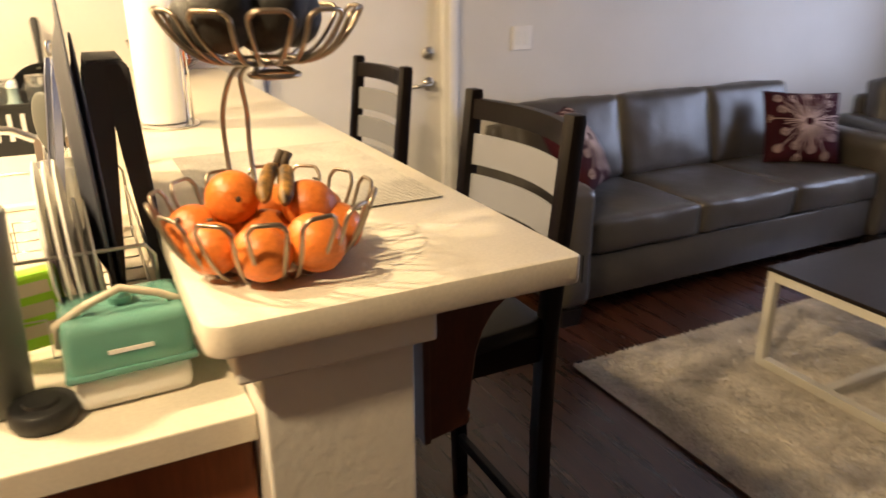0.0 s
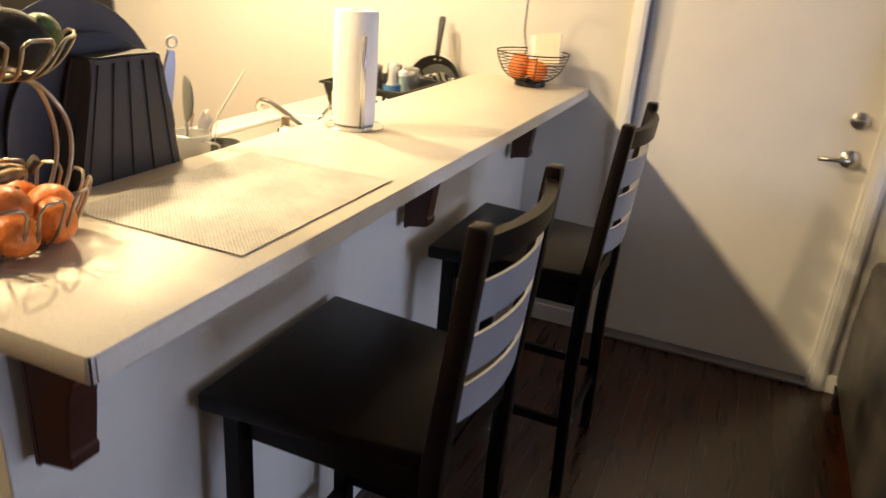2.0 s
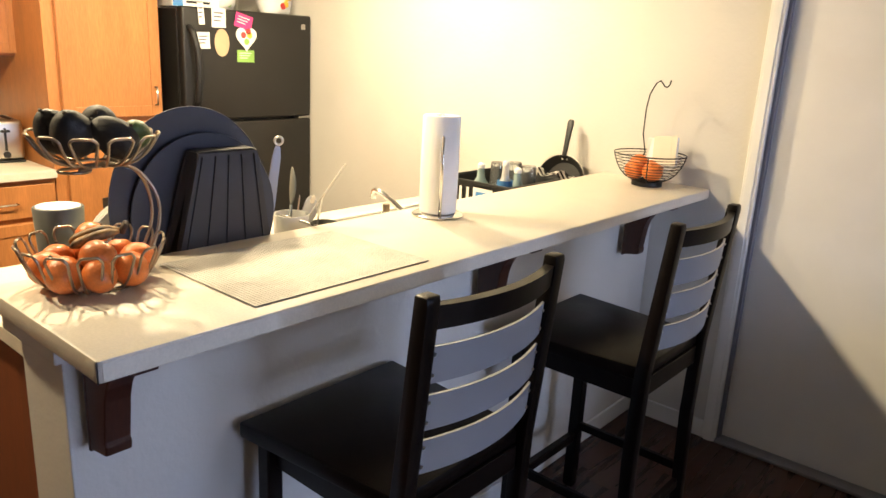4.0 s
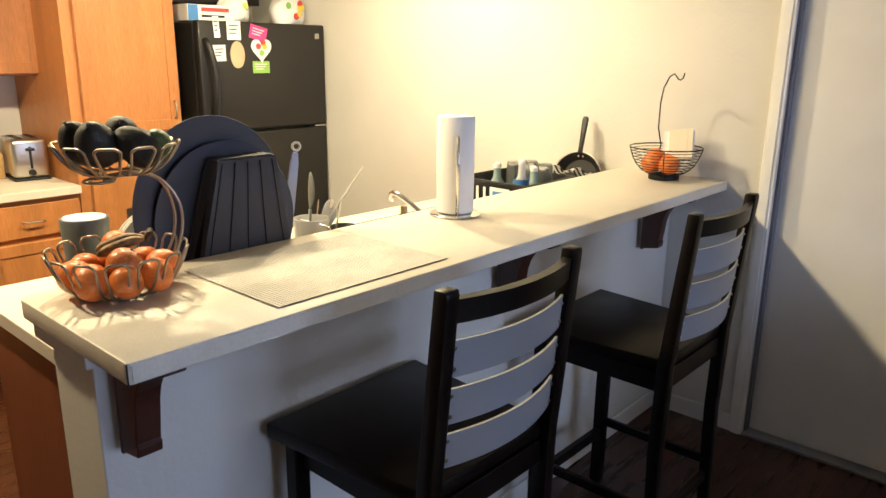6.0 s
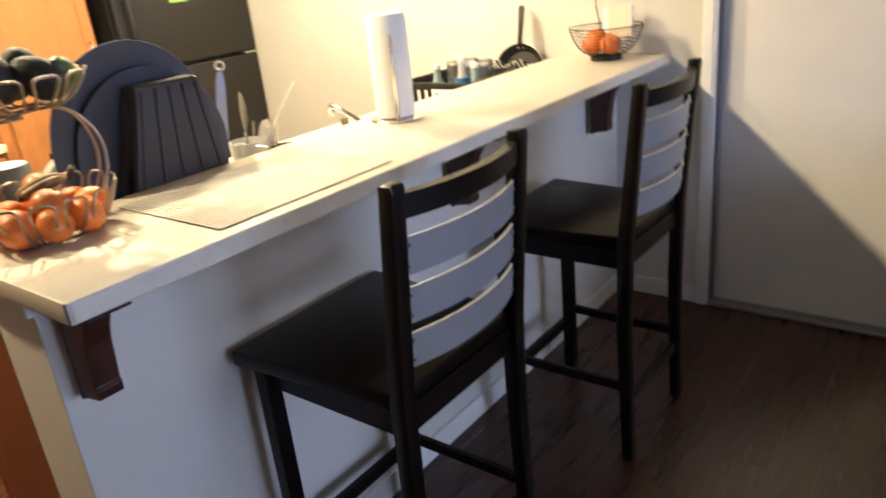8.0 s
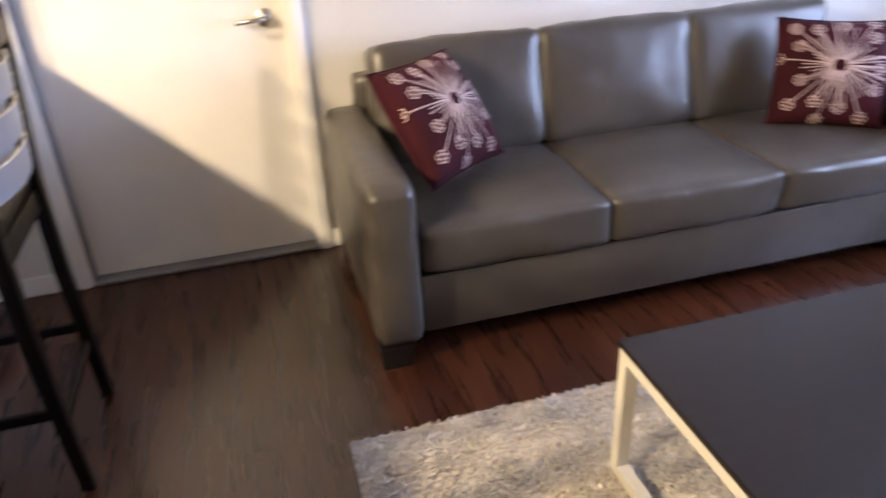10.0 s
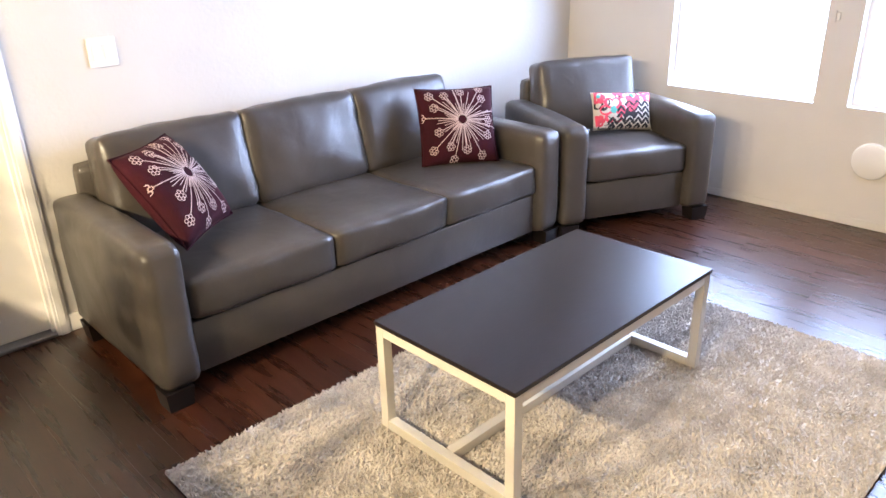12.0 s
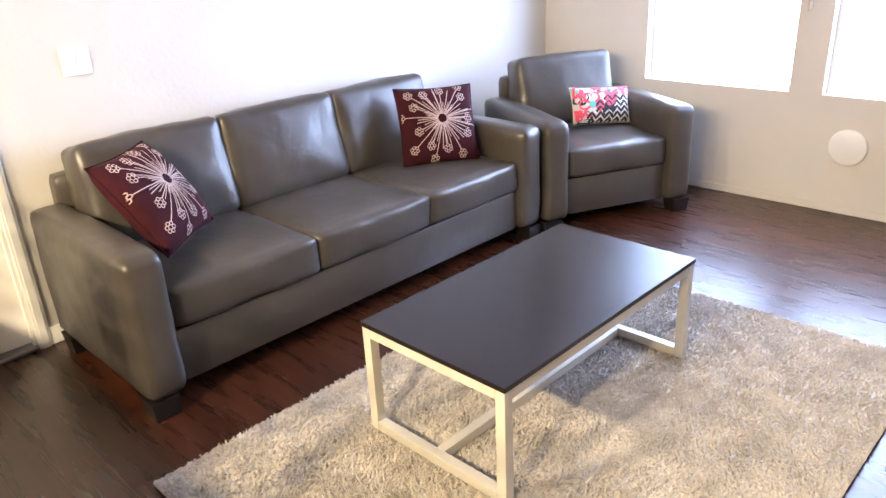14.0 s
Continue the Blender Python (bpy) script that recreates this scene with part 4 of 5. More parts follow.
for i in range(9):
    y = -0.18 + i * 0.062
    part("tine", tube([(-0.17, y, 0.012), (-0.06, y, 0.012), (-0.06, y, 0.07), (0.0, y, 0.07), (0.0, y, 0.012), (0.145, y, 0.012)], 0.0018, 6), "steel", dr, smooth=180)


def platter(m, ay, az, label):
    """An oval serving platter standing on edge; its face looks towards +x."""
    p = empty("platter", m)
    prof = [(0.0, 0.0), (0.55, 0.0), (0.68, 0.004), (0.80, 0.014), (1.0, 0.018), (1.0, 0.021), (0.79, 0.017), (0.67, 0.008), (0.5, 0.004), (0.0, 0.004)]
    bm = lathe(prof, 48)
    for v in bm.verts:
        v.co = Vector((v.co.z, v.co.x * ay, v.co.y * az + az))
    part("dish", bm, "tray", p, smooth=40)
    part("rim", tube([(0.0195, ay * math.cos(k * math.pi / 24), az + az * math.sin(k * math.pi / 24)) for k in range(48)], 0.0022, 6, closed=True), "tray", p, smooth=180)
    return tagged(p, label, "platter", "platters in the dish rack")


platter(pose(-0.566, 0.505, 0.925, 0, -2, 0), 0.215, 0.237, "large oval slate-grey platter standing in the dish rack")
platter(pose(-0.556, 0.535, 0.925, 0, -2, 0), 0.20, 0.205, "oval slate-grey platter standing in the dish rack")
for i in range(5):
    o = empty("plate", pose(-0.620 + i * 0.0125, 0.38, 0.925, 0, -3, 0))
    tagged(o, "white ceramic plate standing on edge in the dish rack", "plate", "plates in the dish rack")
    bm = lathe([(0, 0), (0.5, 0), (0.62, 0.004), (1.0, 0.008), (1.0, 0.011), (0.6, 0.007), (0.45, 0.003), (0, 0.003)], 40)
    R = 0.128 if i < 3 else 0.10
    for v in bm.verts:
        v.co = Vector((v.co.z, v.co.x * R, v.co.y * R + R))
    part("dish", bm, "white", o, smooth=40)

# folded fluted holder
fh = empty("fluted_colander", pose(-0.512, 0.565, 0.932))
tagged(fh, "dark grey folded fluted plastic holder upside down in the dish rack", "kitchenware")
bm = bmesh.new()
n = 20
prev = None
H = 0.366
for i in range(n + 1):
    s = i / n * 2 - 1                 # down one side, over the top, down the other
    a = s * math.pi / 2
    if abs(s) > 0.35:
        z = H - 0.004 - (abs(s) - 0.35) / 0.65 * (H - 0.004)
        x = (0.030 + (abs(s) - 0.35) * 0.02) * (1 if s > 0 else -1)
    else:
        z, x = H - 0.004 * (abs(s) / 0.35) ** 4, 0.030 * s / 0.35
    wl, wr = 0.085 + 0.10 * (1 - z / H), 0.08 + 0.045 * (1 - z / H)
    row = []
    for dx in (0, -0.004 if x > 0 else 0.004):
        row.append([bm.verts.new((x + dx, -wl + (wl + wr) * k / 10, z - (0.004 if dx and abs(s) < 0.35 else 0))) for k in range(11)])
    if prev:
        for L in (0, 1):
            for k in range(10):
                bm.faces.new((prev[L][k], prev[L][k + 1], row[L][k + 1], row[L][k]))
        for k in (0, 10):
            bm.faces.new((prev[0][k], prev[1][k], row[1][k], row[0][k]))
    prev = row
for side in (1, -1):                            # end walls, parted by a slit that opens towards the foot
    prev = None
    for k in range(9):
        z = 0.02 + (H - 0.024) * k / 8
        s_ = 0.35 + 0.65 * (H - 0.004 - z) / (H - 0.004)
        x, wl = 0.030 + (s_ - 0.35) * 0.02, 0.085 + 0.10 * (1 - z / H)
        inner = max(0.0, (H - 0.10 - z)) * 0.10
        row = (bm.verts.new((side * x, -wl + 0.002, z)), bm.verts.new((side * min(inner, x - 0.004), -wl + 0.004, z)))
        if prev:
            bm.faces.new((prev[0], prev[1], row[1], row[0]))
        prev = row
# near-black plate on the closed top stands in for the shaded hollow
part("opening_shade", box(-0.025, 0.025, -0.081, 0.076, H + 0.0006, H + 0.002), "flute", fh, "near-black plate standing in for the shaded open top")
part("sheet", bm, "charcoal", fh, smooth=40)
# near-black raised tubes put the shade of the grooves on the sheet
for k in range(5):
    f = (k + 0.3) / 4.7
    pts = []
    for j in range(9):
        z = 0.03 + (H - 0.04) * j / 8
        wl, wr = 0.085 + 0.10 * (1 - z / H), 0.08 + 0.045 * (1 - z / H)
        s = 0.35 + 0.65 * (H - 0.004 - z) / (H - 0.004)
        pts.append((0.0308 + (s - 0.35) * 0.02, -wl + (wl + wr) * f, z))
    part("groove", tube(pts, 0.0022, 6), "flute", fh, smooth=180)

# utensil holder and utensils
uh = empty("utensil_holder", pose(-0.60, 0.84, 0.911))
tagged(uh, "clear plastic utensil cup by the dish rack", "utensil holder")
part("cup", lathe([(0, 0), (0.045, 0), (0.052, 0.17), (0.049, 0.17), (0.043, 0.004), (0, 0.004)], 28), "frosted", uh, smooth=40)
tg = empty("kitchen_tongs", pose(-0.625, 0.748, 0.925, -8, 3, -28))
tagged(tg, "steel kitchen tongs with a hanging ring in the utensil cup", "tongs")
for sx in (-1, 1):
    part("arm", extrude([(-0.010, 0), (0.010, 0), (0.014, 0.2), (0.011, 0.33), (0.006, 0.36), (-0.006, 0.36), (-0.011, 0.33), (-0.014, 0.2)], "x", sx * 0.006 - 0.0015, sx * 0.006 + 0.0015), "bluesteel", tg)
part("hanging_ring", tube(arc((0, 0, 0.377), 0.011, 0, 340, 18, "yz"), 0.0035, 8, closed=True), "steel", tg, smooth=180)


def spoon(m, L, w, hl, material, label):
    s = empty("cooking_spoon", m)
    part("handle", tube([(0, 0, 0), (0, 0.002, L * 0.5), (0, 0, L)], 0.0045, 8), material, s, smooth=180)
    bm = bmesh.new()
    bmesh.ops.create_uvsphere(bm, u_segments=20, v_segments=12, radius=1)
    for v in bm.verts:
        v.co = Vector((v.co.x * 0.006 + 0.008 * (v.co.y ** 2), v.co.y * w, L + hl + v.co.z * hl))
    part("head", bm, material, s, smooth=180)
    return tagged(s, label, "cooking spoon")


spoon(pose(-0.60, 0.83, 0.925, -5, 3, 60), 0.18, 0.031, 0.056, "sage", "grey-beige cooking spoon standing in the utensil cup")
spoon(pose(-0.62, 0.86, 0.925, -25, -5, 0), 0.12, 0.028, 0.045, "frosted", "translucent white spatula standing in the utensil cup")
st = empty("skewer", pose(-0.63, 0.82, 0.945))
tagged(st, "thin pale wooden stick standing in the utensil cup", "stick")
part("shaft", tube([(0, 0, 0), (0.06, 0.20, 0.27)], 0.0028, 6), "beige", st, smooth=180)
for i, (x, y, rx) in enumerate(((-0.63, 0.90, -14), (-0.60, 0.91, -20), (-0.64, 0.87, -3))):
    c = empty("fork", pose(x, y, 0.925, rx, 4 * i, 30 * i))
    tagged(c, "steel fork standing handle up in the utensil cup", "cutlery", "cutlery in the cup")
    part("handle", extrude([(-0.003, 0), (0.003, 0), (0.008, 0.19), (0, 0.2), (-0.008, 0.19)], "x", -0.001, 0.001), "steel", c)

gb = empty("small_bowl", pose(-0.60, 0.965, 0.911))
tagged(gb, "small grey cup behind the bar beside the utensil cup", "cup")
part("cup", lathe([(0, 0), (0.035, 0), (0.043, 0.125), (0.040, 0.125), (0.032, 0.004), (0, 0.004)], 28), "sage", gb, smooth=40)
sp = empty("soap_bottle", pose(-0.58, 1.21, 0.924))
tagged(sp, "small clear soap bottle with a brass cap at the sink", "bottle")
part("body", lathe([(0, 0), (0.024, 0), (0.026, 0.09), (0.020, 0.11), (0.009, 0.118), (0, 0.118)], 20), "glass", sp, smooth=40)
part("cap", lathe([(0, 0.118), (0.012, 0.118), (0.012, 0.142), (0, 0.143)], 16), "wire", sp, smooth=40)

# teal food container, lime box, black-lidded jar
tc = empty("food_container", pose(-0.548, 0.224, 0.911, 0, 0, 2) @ Matrix.Diagonal((1.04, 1.04, 1.12, 1)))
tagged(tc, "teal and white clip-lock food container on the worktop", "food container")
part("tub", box(-0.0653, 0.0653, -0.052, 0.052, 0, 0.04, 0.012, 3), "white", tc, "white plastic tub", smooth=40)
part("lid", box(-0.0713, 0.0713, -0.058, 0.058, 0.0405, 0.105, 0.012, 3), "teal", tc, "translucent teal lid", smooth=40)
part("lid_rim", box(-0.0740, 0.0740, -0.061, 0.061, 0.041, 0.05, 0.004), "teal", tc, smooth=40)
part("knob", lathe([(0, 0.105), (0.014, 0.105), (0.016, 0.114), (0.012, 0.12), (0, 0.121)], 20), "teal", tc, smooth=40)
part("handle", tube([(-0.075, 0, 0.065), (-0.074, -0.02, 0.097), (-0.04, -0.03, 0.118), (0.0, -0.02, 0.128), (0.04, -0.03, 0.118), (0.074, -0.02, 0.097), (0.075, 0, 0.065)], 0.0045, 8), "beige", tc, "beige carrying strap", smooth=180)
part("label_bar", box(-0.025, 0.025, -0.0595, -0.0585, 0.068, 0.073), "white", tc)
lb = empty("lime_box", pose(-0.655, 0.345, 0.935, 0, -4, 8))
tagged(lb, "lime green plastic box with pale letters in the dish rack", "box")
part("case", box(-0.045, 0.045, -0.015, 0.015, 0, 0.11, 0.006), "lime", lb)
for k in range(3):
    part("letter_bar", box(-0.03, 0.03, -0.0165, -0.0155, 0.02 + k * 0.03, 0.038 + k * 0.03), "beige", lb)
bl = empty("lidded_jar", pose(-0.652, 0.178, 0.911) @ Matrix.Scale(0.72, 4))
tagged(bl, "round matt black lid lying on the worktop", "lid")
part("body", lathe([(0, 0), (0.05, 0), (0.055, 0.01), (0.055, 0.028), (0.05, 0.034), (0.03, 0.036), (0.028, 0.042), (0, 0.042)], 36), "blackplastic", bl, smooth=40)
for i, (x, y, L, rx, ry) in enumerate(((-0.74, 0.47, 0.16, 6, -10), (-0.76, 0.53, 0.18, -4, -8), (-0.72, 0.60, 0.19, 6, -3), (-0.77, 0.44, 0.14, 8, -14))):
    o = empty("cooking_utensil", pose(x, y, 0.925, rx, ry, 0))
    tagged(o, "black nylon cooking utensil standing in the dish rack", "utensil", "utensils in the dish rack")
    part("handle", box(-0.009, 0.009, -0.004, 0.004, 0, L, 0.003), "blackplastic", o)
    part("head", extrude([(-0.028, L), (0.028, L), (0.034, L + 0.06), (0.02, L + 0.085), (-0.02, L + 0.085), (-0.034, L + 0.06)], "y", -0.003, 0.003, 0.001), "blackplastic" if i % 2 else "steel", o)
pot = empty("saucepan", pose(-0.87, 0.66, 0.911, 0, 0, 100))
tagged(pot, "steel saucepan with black handle on the worktop", "saucepan")
part("body", lathe([(0, 0), (0.085, 0), (0.09, 0.01), (0.09, 0.10), (0.094, 0.103), (0.087, 0.10), (0.086, 0.006), (0, 0.006)], 40), "chrome", pot, smooth=40)
part("handle", tube([(0.09, 0, 0.085), (0.15, 0, 0.10), (0.22, 0, 0.11)], 0.009, 10), "blackplastic", pot, smooth=180)

for (x, y, r_, h_, mt, lab) in ((-0.708, 0.240, 0.056, 0.250, "sage", "tall grey-green ceramic canister at the end of the worktop"), (-0.97, 0.475, 0.034, 0.115, "white", "small cream cup on the worktop")):
    o = empty("canister", pose(x, y, 0.911))
    tagged(o, lab, "canister")
    if r_ > 0.05:
        part("lid", lathe([(0, h_ - 0.006), (r_ - 0.0065, h_ - 0.006), (r_ - 0.008, h_ + 0.001), (0, h_ + 0.002)], 36), "cardwhite", o, "pale flat lid", smooth=40)
    part("body", lathe([(0, 0), (r_ * 0.80 - 0.004, 0), (r_ * 0.80, 0.006), (r_, h_ - 0.003), (r_ - 0.002, h_), (r_ - 0.005, h_ - 0.003), (r_ * 0.80 - 0.006, 0.008), (0, 0.007)], 40), mt, o, smooth=40)

# black drying basket with bottles and glasses, striped cloth, frying pan
db = empty("drying_basket", pose(-0.66, 1.95, 0.911))
tagged(db, "black plastic drying basket full of bottles behind the bar", "basket")


def frustum(x0, y0, x1, y1, h, t=0.004):
    b = bmesh.new()
    lo = [b.verts.new((sx * x0, sy * y0, 0)) for sx, sy in ((-1, -1), (1, -1), (1, 1), (-1, 1))]
    hi = [b.verts.new((sx * x1, sy * y1, h)) for sx, sy in ((-1, -1), (1, -1), (1, 1), (-1, 1))]
    li = [b.verts.new((sx * (x0 - t), sy * (y0 - t), t)) for sx, sy in ((-1, -1), (1, -1), (1, 1), (-1, 1))]
    hi2 = [b.verts.new((sx * (x1 - t), sy * (y1 - t), h)) for sx, sy in ((-1, -1), (1, -1), (1, 1), (-1, 1))]
    b.faces.new(lo[::-1])
    b.faces.new(li)
    for i in range(4):
        j = (i + 1) % 4
        b.faces.new((lo[i], lo[j], hi[j], hi[i]))
        b.faces.new((li[j], li[i], hi2[i], hi2[j]))
        b.faces.new((hi[i], hi[j], hi2[j], hi2[i]))
    return b


part("tub", frustum(0.13, 0.13, 0.16, 0.165, 0.155), "blackplastic", db)
rim = box(-0.172, -0.1605, -0.175, 0.175, 0.150, 0.160, 0.002)
box(0.1605, 0.172, -0.175, 0.175, 0.150, 0.160, 0.002, bm=rim)
box(-0.1605, 0.1605, -0.175, -0.1655, 0.150, 0.160, 0.002, bm=rim)
box(-0.1605, 0.1605, 0.1655, 0.175, 0.150, 0.160, 0.002, bm=rim)
part("rim", rim, "blackplastic", db)
for k in range(7):
    part("slot_bar", box(-0.12 + k * 0.036, -0.108 + k * 0.036, -0.165, -0.163, 0.05, 0.13), "cardwhite", db)
part("label", box(-0.01, 0.085, -0.170, -0.1685, 0.07, 0.135), "cardwhite", db, "white printed label")
part("label_print", box(0.005, 0.070, -0.172, -0.171, 0.08, 0.12), "bluelabel", db)
for i, (x, y, r_, h_, kind) in enumerate(((0.08, -0.085, 0.030, 0.20, "b"), (0.08, 0.0, 0.034, 0.165, "t"), (0.075, 0.085, 0.036, 0.185, "g"), (0.0, 0.09, 0.034, 0.19, "g"), (-0.08, 0.08, 0.034, 0.18, "g"), (-0.06, -0.06, 0.033, 0.17, "t"))):
    o = empty("drinking_glass" if kind == "g" else "bottle", pose(-0.66 + x, 1.95 + y, 0.935))
    tagged(o, {"b": "clear baby bottle with a blue band in the drying basket", "t": "squat bottle with pale teal contents in the drying basket", "g": "upturned clear drinking glass in the drying basket"}[kind], "glass" if kind == "g" else "bottle", "" if kind != "g" else "glasses in the drying basket")
    if kind == "g":
        part("glass", lathe([(r_, 0), (r_ * 0.86, h_ - 0.01), (r_ * 0.8, h_), (0, h_), (0, h_ - 0.006), (r_ * 0.78, h_ - 0.007), (r_ - 0.003, 0), (r_, 0)], 28), "rinsed", o, smooth=40)
    else:
        part("body", lathe([(0, 0), (r_, 0), (r_, h_ * 0.62), (r_ * 0.5, h_ * 0.78), (r_ * 0.42, h_), (0, h_)], 28), "frosted" if kind == "b" else "water", o, smooth=40)
        if kind == "b":
            part("band", lathe([(r_ + 0.0008, h_ * 0.45), (r_ + 0.0015, h_ * 0.45), (r_ + 0.0015, h_ * 0.72), (r_ + 0.0008, h_ * 0.62)], 28), "bluelabel", o, smooth=40)
        part("cap", lathe([(0, h_), (r_ * 0.5, h_), (r_ * 0.45, h_ + 0.015), (0.006, h_ + 0.022), (0, h_ + 0.022)], 20), "white", o, smooth=40)
sc = empty("striped_cloth", pose(-0.60, 2.27, 1.045, 0, 0, 0))
tagged(sc, "black and white striped dish cloth draped beside the drying basket", "dish cloth")
for k in range(12):
    bm = bmesh.new()
    x0 = -0.10 + k * 0.018
    cols = []
    for j in range(8):
        s = j / 7
        y, z = -0.035 + 0.075 * s, 0.012 * math.sin(s * 5 + k) + 0.03 * (1 - s)
        cols.append([bm.verts.new((x0, y, z)), bm.verts.new((x0 + 0.018, y, z))])
    for a, b in zip(cols, cols[1:]):
        bm.faces.new((a[0], a[1], b[1], b[0]))
    ret = bmesh.ops.solidify(bm, geom=bm.faces[:], thickness=0.002)
    part("stripe", bm, "blackprint" if k % 2 else "cardwhite", sc)
part("rack_base", box(-0.11, 0.12, -0.03, 0.04, -0.133, -0.012, 0.006), "white", sc, "white folded cloth")
pan = empty("frying_pan", pose(-0.64, 2.405, 1.0, 78, 0, 0))
tagged(pan, "dark frying pan with steel rivets leaning against the kitchen wall", "frying pan")
part("body", lathe([(0, 0), (0.095, 0), (0.125, 0.035), (0.128, 0.036), (0.123, 0.037), (0.094, 0.004), (0, 0.004)], 44), "blackplastic", pan, smooth=40)
part("rim", tube(arc((0, 0, 0.036), 0.127, 0, 352, 44), 0.0022, 6, closed=True), "steel", pan, smooth=180)
part("handle", extrude([(-0.010, 0.120), (0.010, 0.120), (0.011, 0.19), (0.015, 0.27), (0.010, 0.285), (-0.010, 0.285), (-0.015, 0.27), (-0.011, 0.19)], "z", 0.034, 0.048, 0.004), "blackplastic", pan, smooth=40)
for sx in (-1, 1):
    part("rivet", lathe([(0, 0), (0.005, 0), (0.004, 0.003), (0, 0.0035)], 12, m=pose(sx * 0.012, 0.108, 0.030, 30)), "steel", pan, smooth=40)

# ---- west side of the kitchen ----
FXX = -2.60


def shaker(parent, y0, y1, z0, z1, x, name="door", pull=None, mt="maple"):
    d = part(name, box(x, x + 0.018, y0, y1, z0, z1, 0.003), mt, parent)
    e = 0.055
    if name == "door":
        f = box(x + 0.0182, x + 0.024, y0 + 0.002, y0 + e, z0 + 0.002, z1 - 0.002, 0.002)
        box(x + 0.0182, x + 0.024, y1 - e, y1 - 0.002, z0 + 0.002, z1 - 0.002, 0.002, bm=f)
        box(x + 0.0182, x + 0.024, y0 + e, y1 - e, z0 + 0.002, z0 + e, 0.002, bm=f)
        box(x + 0.0182, x + 0.024, y0 + e, y1 - e, z1 - e, z1 - 0.002, 0.002, bm=f)
        part("frame", f, mt, d)
    if pull:
        (py, pz, vert) = pull
        L = 0.045
        a, b = ((py, pz - L), (py, pz + L)) if vert else ((py - L, pz), (py + L, pz))
        part("handle", tube([(x + 0.02, a[0], a[1]), (x + 0.045, a[0], a[1]), (x + 0.048, (a[0] + b[0]) / 2, (a[1] + b[1]) / 2), (x + 0.045, b[0], b[1]), (x + 0.02, b[0], b[1])], 0.0042, 8), "steel", d, "satin steel bow handle", smooth=180)
    return d


y = 0.97
k = 0
while y > -2.4:
    y0 = y - 0.46
    cb = empty("base_cabinet", pose(0, 0, 0))
    tagged(cb, "maple base cabinet with a drawer and steel bow handles", "cabinet", "base cabinets")
    part("carcass", box(WEST + 0.002, FXX - 0.001, y0 + 0.001, y, 0.10, 0.868), "maple", cb)
    part("plinth", box(WEST + 0.002, FXX - 0.06, y0 + 0.001, y, 0.002, 0.0995), "darkwood", cb)
    shaker(cb, y0 + 0.012, y - 0.012, 0.69, 0.845, FXX, "drawer_front", ((y0 + y) / 2, 0.765, False))
    shaker(cb, y0 + 0.012, y - 0.012, 0.12, 0.665, FXX, "door", (y0 + 0.05, 0.58, True))
    y = y0
wt = empty("west_counter", pose(0, 0, 0.87))
tagged(wt, "cream laminate worktop with backsplash along the kitchen wall", "countertop")
part("slab", box(WEST + 0.002, FXX + 0.035, -2.4, 0.972, 0, 0.04, 0.004), "laminate", wt)
part("backsplash", box(WEST + 0.001, WEST + 0.02, -2.4, 0.972, 0.0405, 0.14, 0.003), "laminate", wt)
y = 1.012
for k in range(4):
    y0 = y - 0.62 if k else 0.35
    cb = empty("wall_cabinet", pose(0, 0, 0))
    tagged(cb, "maple wall cabinet with framed door above the worktop", "cabinet", "wall cabinets")
    part("carcass", box(WEST + 0.002, -2.955, y0 + 0.001, y, 1.42, 2.2), "maple", cb)
    shaker(cb, y0 + 0.012, y - 0.012, 1.43, 2.19, -2.954, "door", (y0 + 0.05, 1.50, True))
    y = y0
pn = empty("pantry_cabinet", pose(0, 0, 0))
tagged(pn, "tall maple pantry cabinet beside the black fridge", "cabinet")
part("carcass", box(WEST + 0.002, FXX - 0.001, 0.975, 1.545, 0.10, 2.2), "maple", pn)
part("plinth", box(WEST + 0.002, FXX - 0.06, 0.975, 1.545, 0.002, 0.0995), "darkwood", pn)
shaker(pn, 1.03, 1.53, 1.145, 2.19, FXX, "door", (1.495, 1.25, True))
shaker(pn, 1.03, 1.53, 0.12, 1.12, FXX, "door", (1.495, 1.02, True))
# near-black colour puts the shade of the recess into this cabinet
fc = empty("over_fridge_cabinet", pose(0, 0, 0))
tagged(fc, "cabinet above the fridge, coloured near black for the shade of the recess", "cabinet")
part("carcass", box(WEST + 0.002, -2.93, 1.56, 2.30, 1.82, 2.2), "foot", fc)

fr = empty("refrigerator", pose(-2.515, 2.040, 0.006))
tagged(fr, "black top-freezer refrigerator with magnets and notes on the door", "refrigerator")
part("body", box(-0.66, -0.062, -0.41, 0.43, 0.02, 1.69, 0.006), "fridge", fr)
for nm, z0, z1, hz0, hz1 in (("freezer_door", 1.115, 1.70, 1.19, 1.60), ("fridge_door", 0.06, 1.10, 0.70, 1.06)):
    d = part(nm, box(-0.06, 0.0, -0.41, 0.43, z0, z1, 0.012, 3), "fridge", fr, smooth=40)
    part("handle", tube([(0.0, -0.352, hz0), (0.034, -0.354, hz0 + 0.03), (0.048, -0.352, hz0 + 0.14), (0.05, -0.352, (hz0 + hz1) / 2), (0.048, -0.356, hz1 - 0.12), (0.034, -0.372, hz1 - 0.03), (0.0, -0.376, hz1)], 0.017, 12), "blackplastic", d, smooth=180)
part("hinge_strip", box(-0.055, -0.004, 0.34, 0.428, 1.102, 1.112, 0.001), "steel", fr)
part("badge", box(0.0005, 0.002, 0.355, 0.385, 1.62, 1.65), "steel", fr)
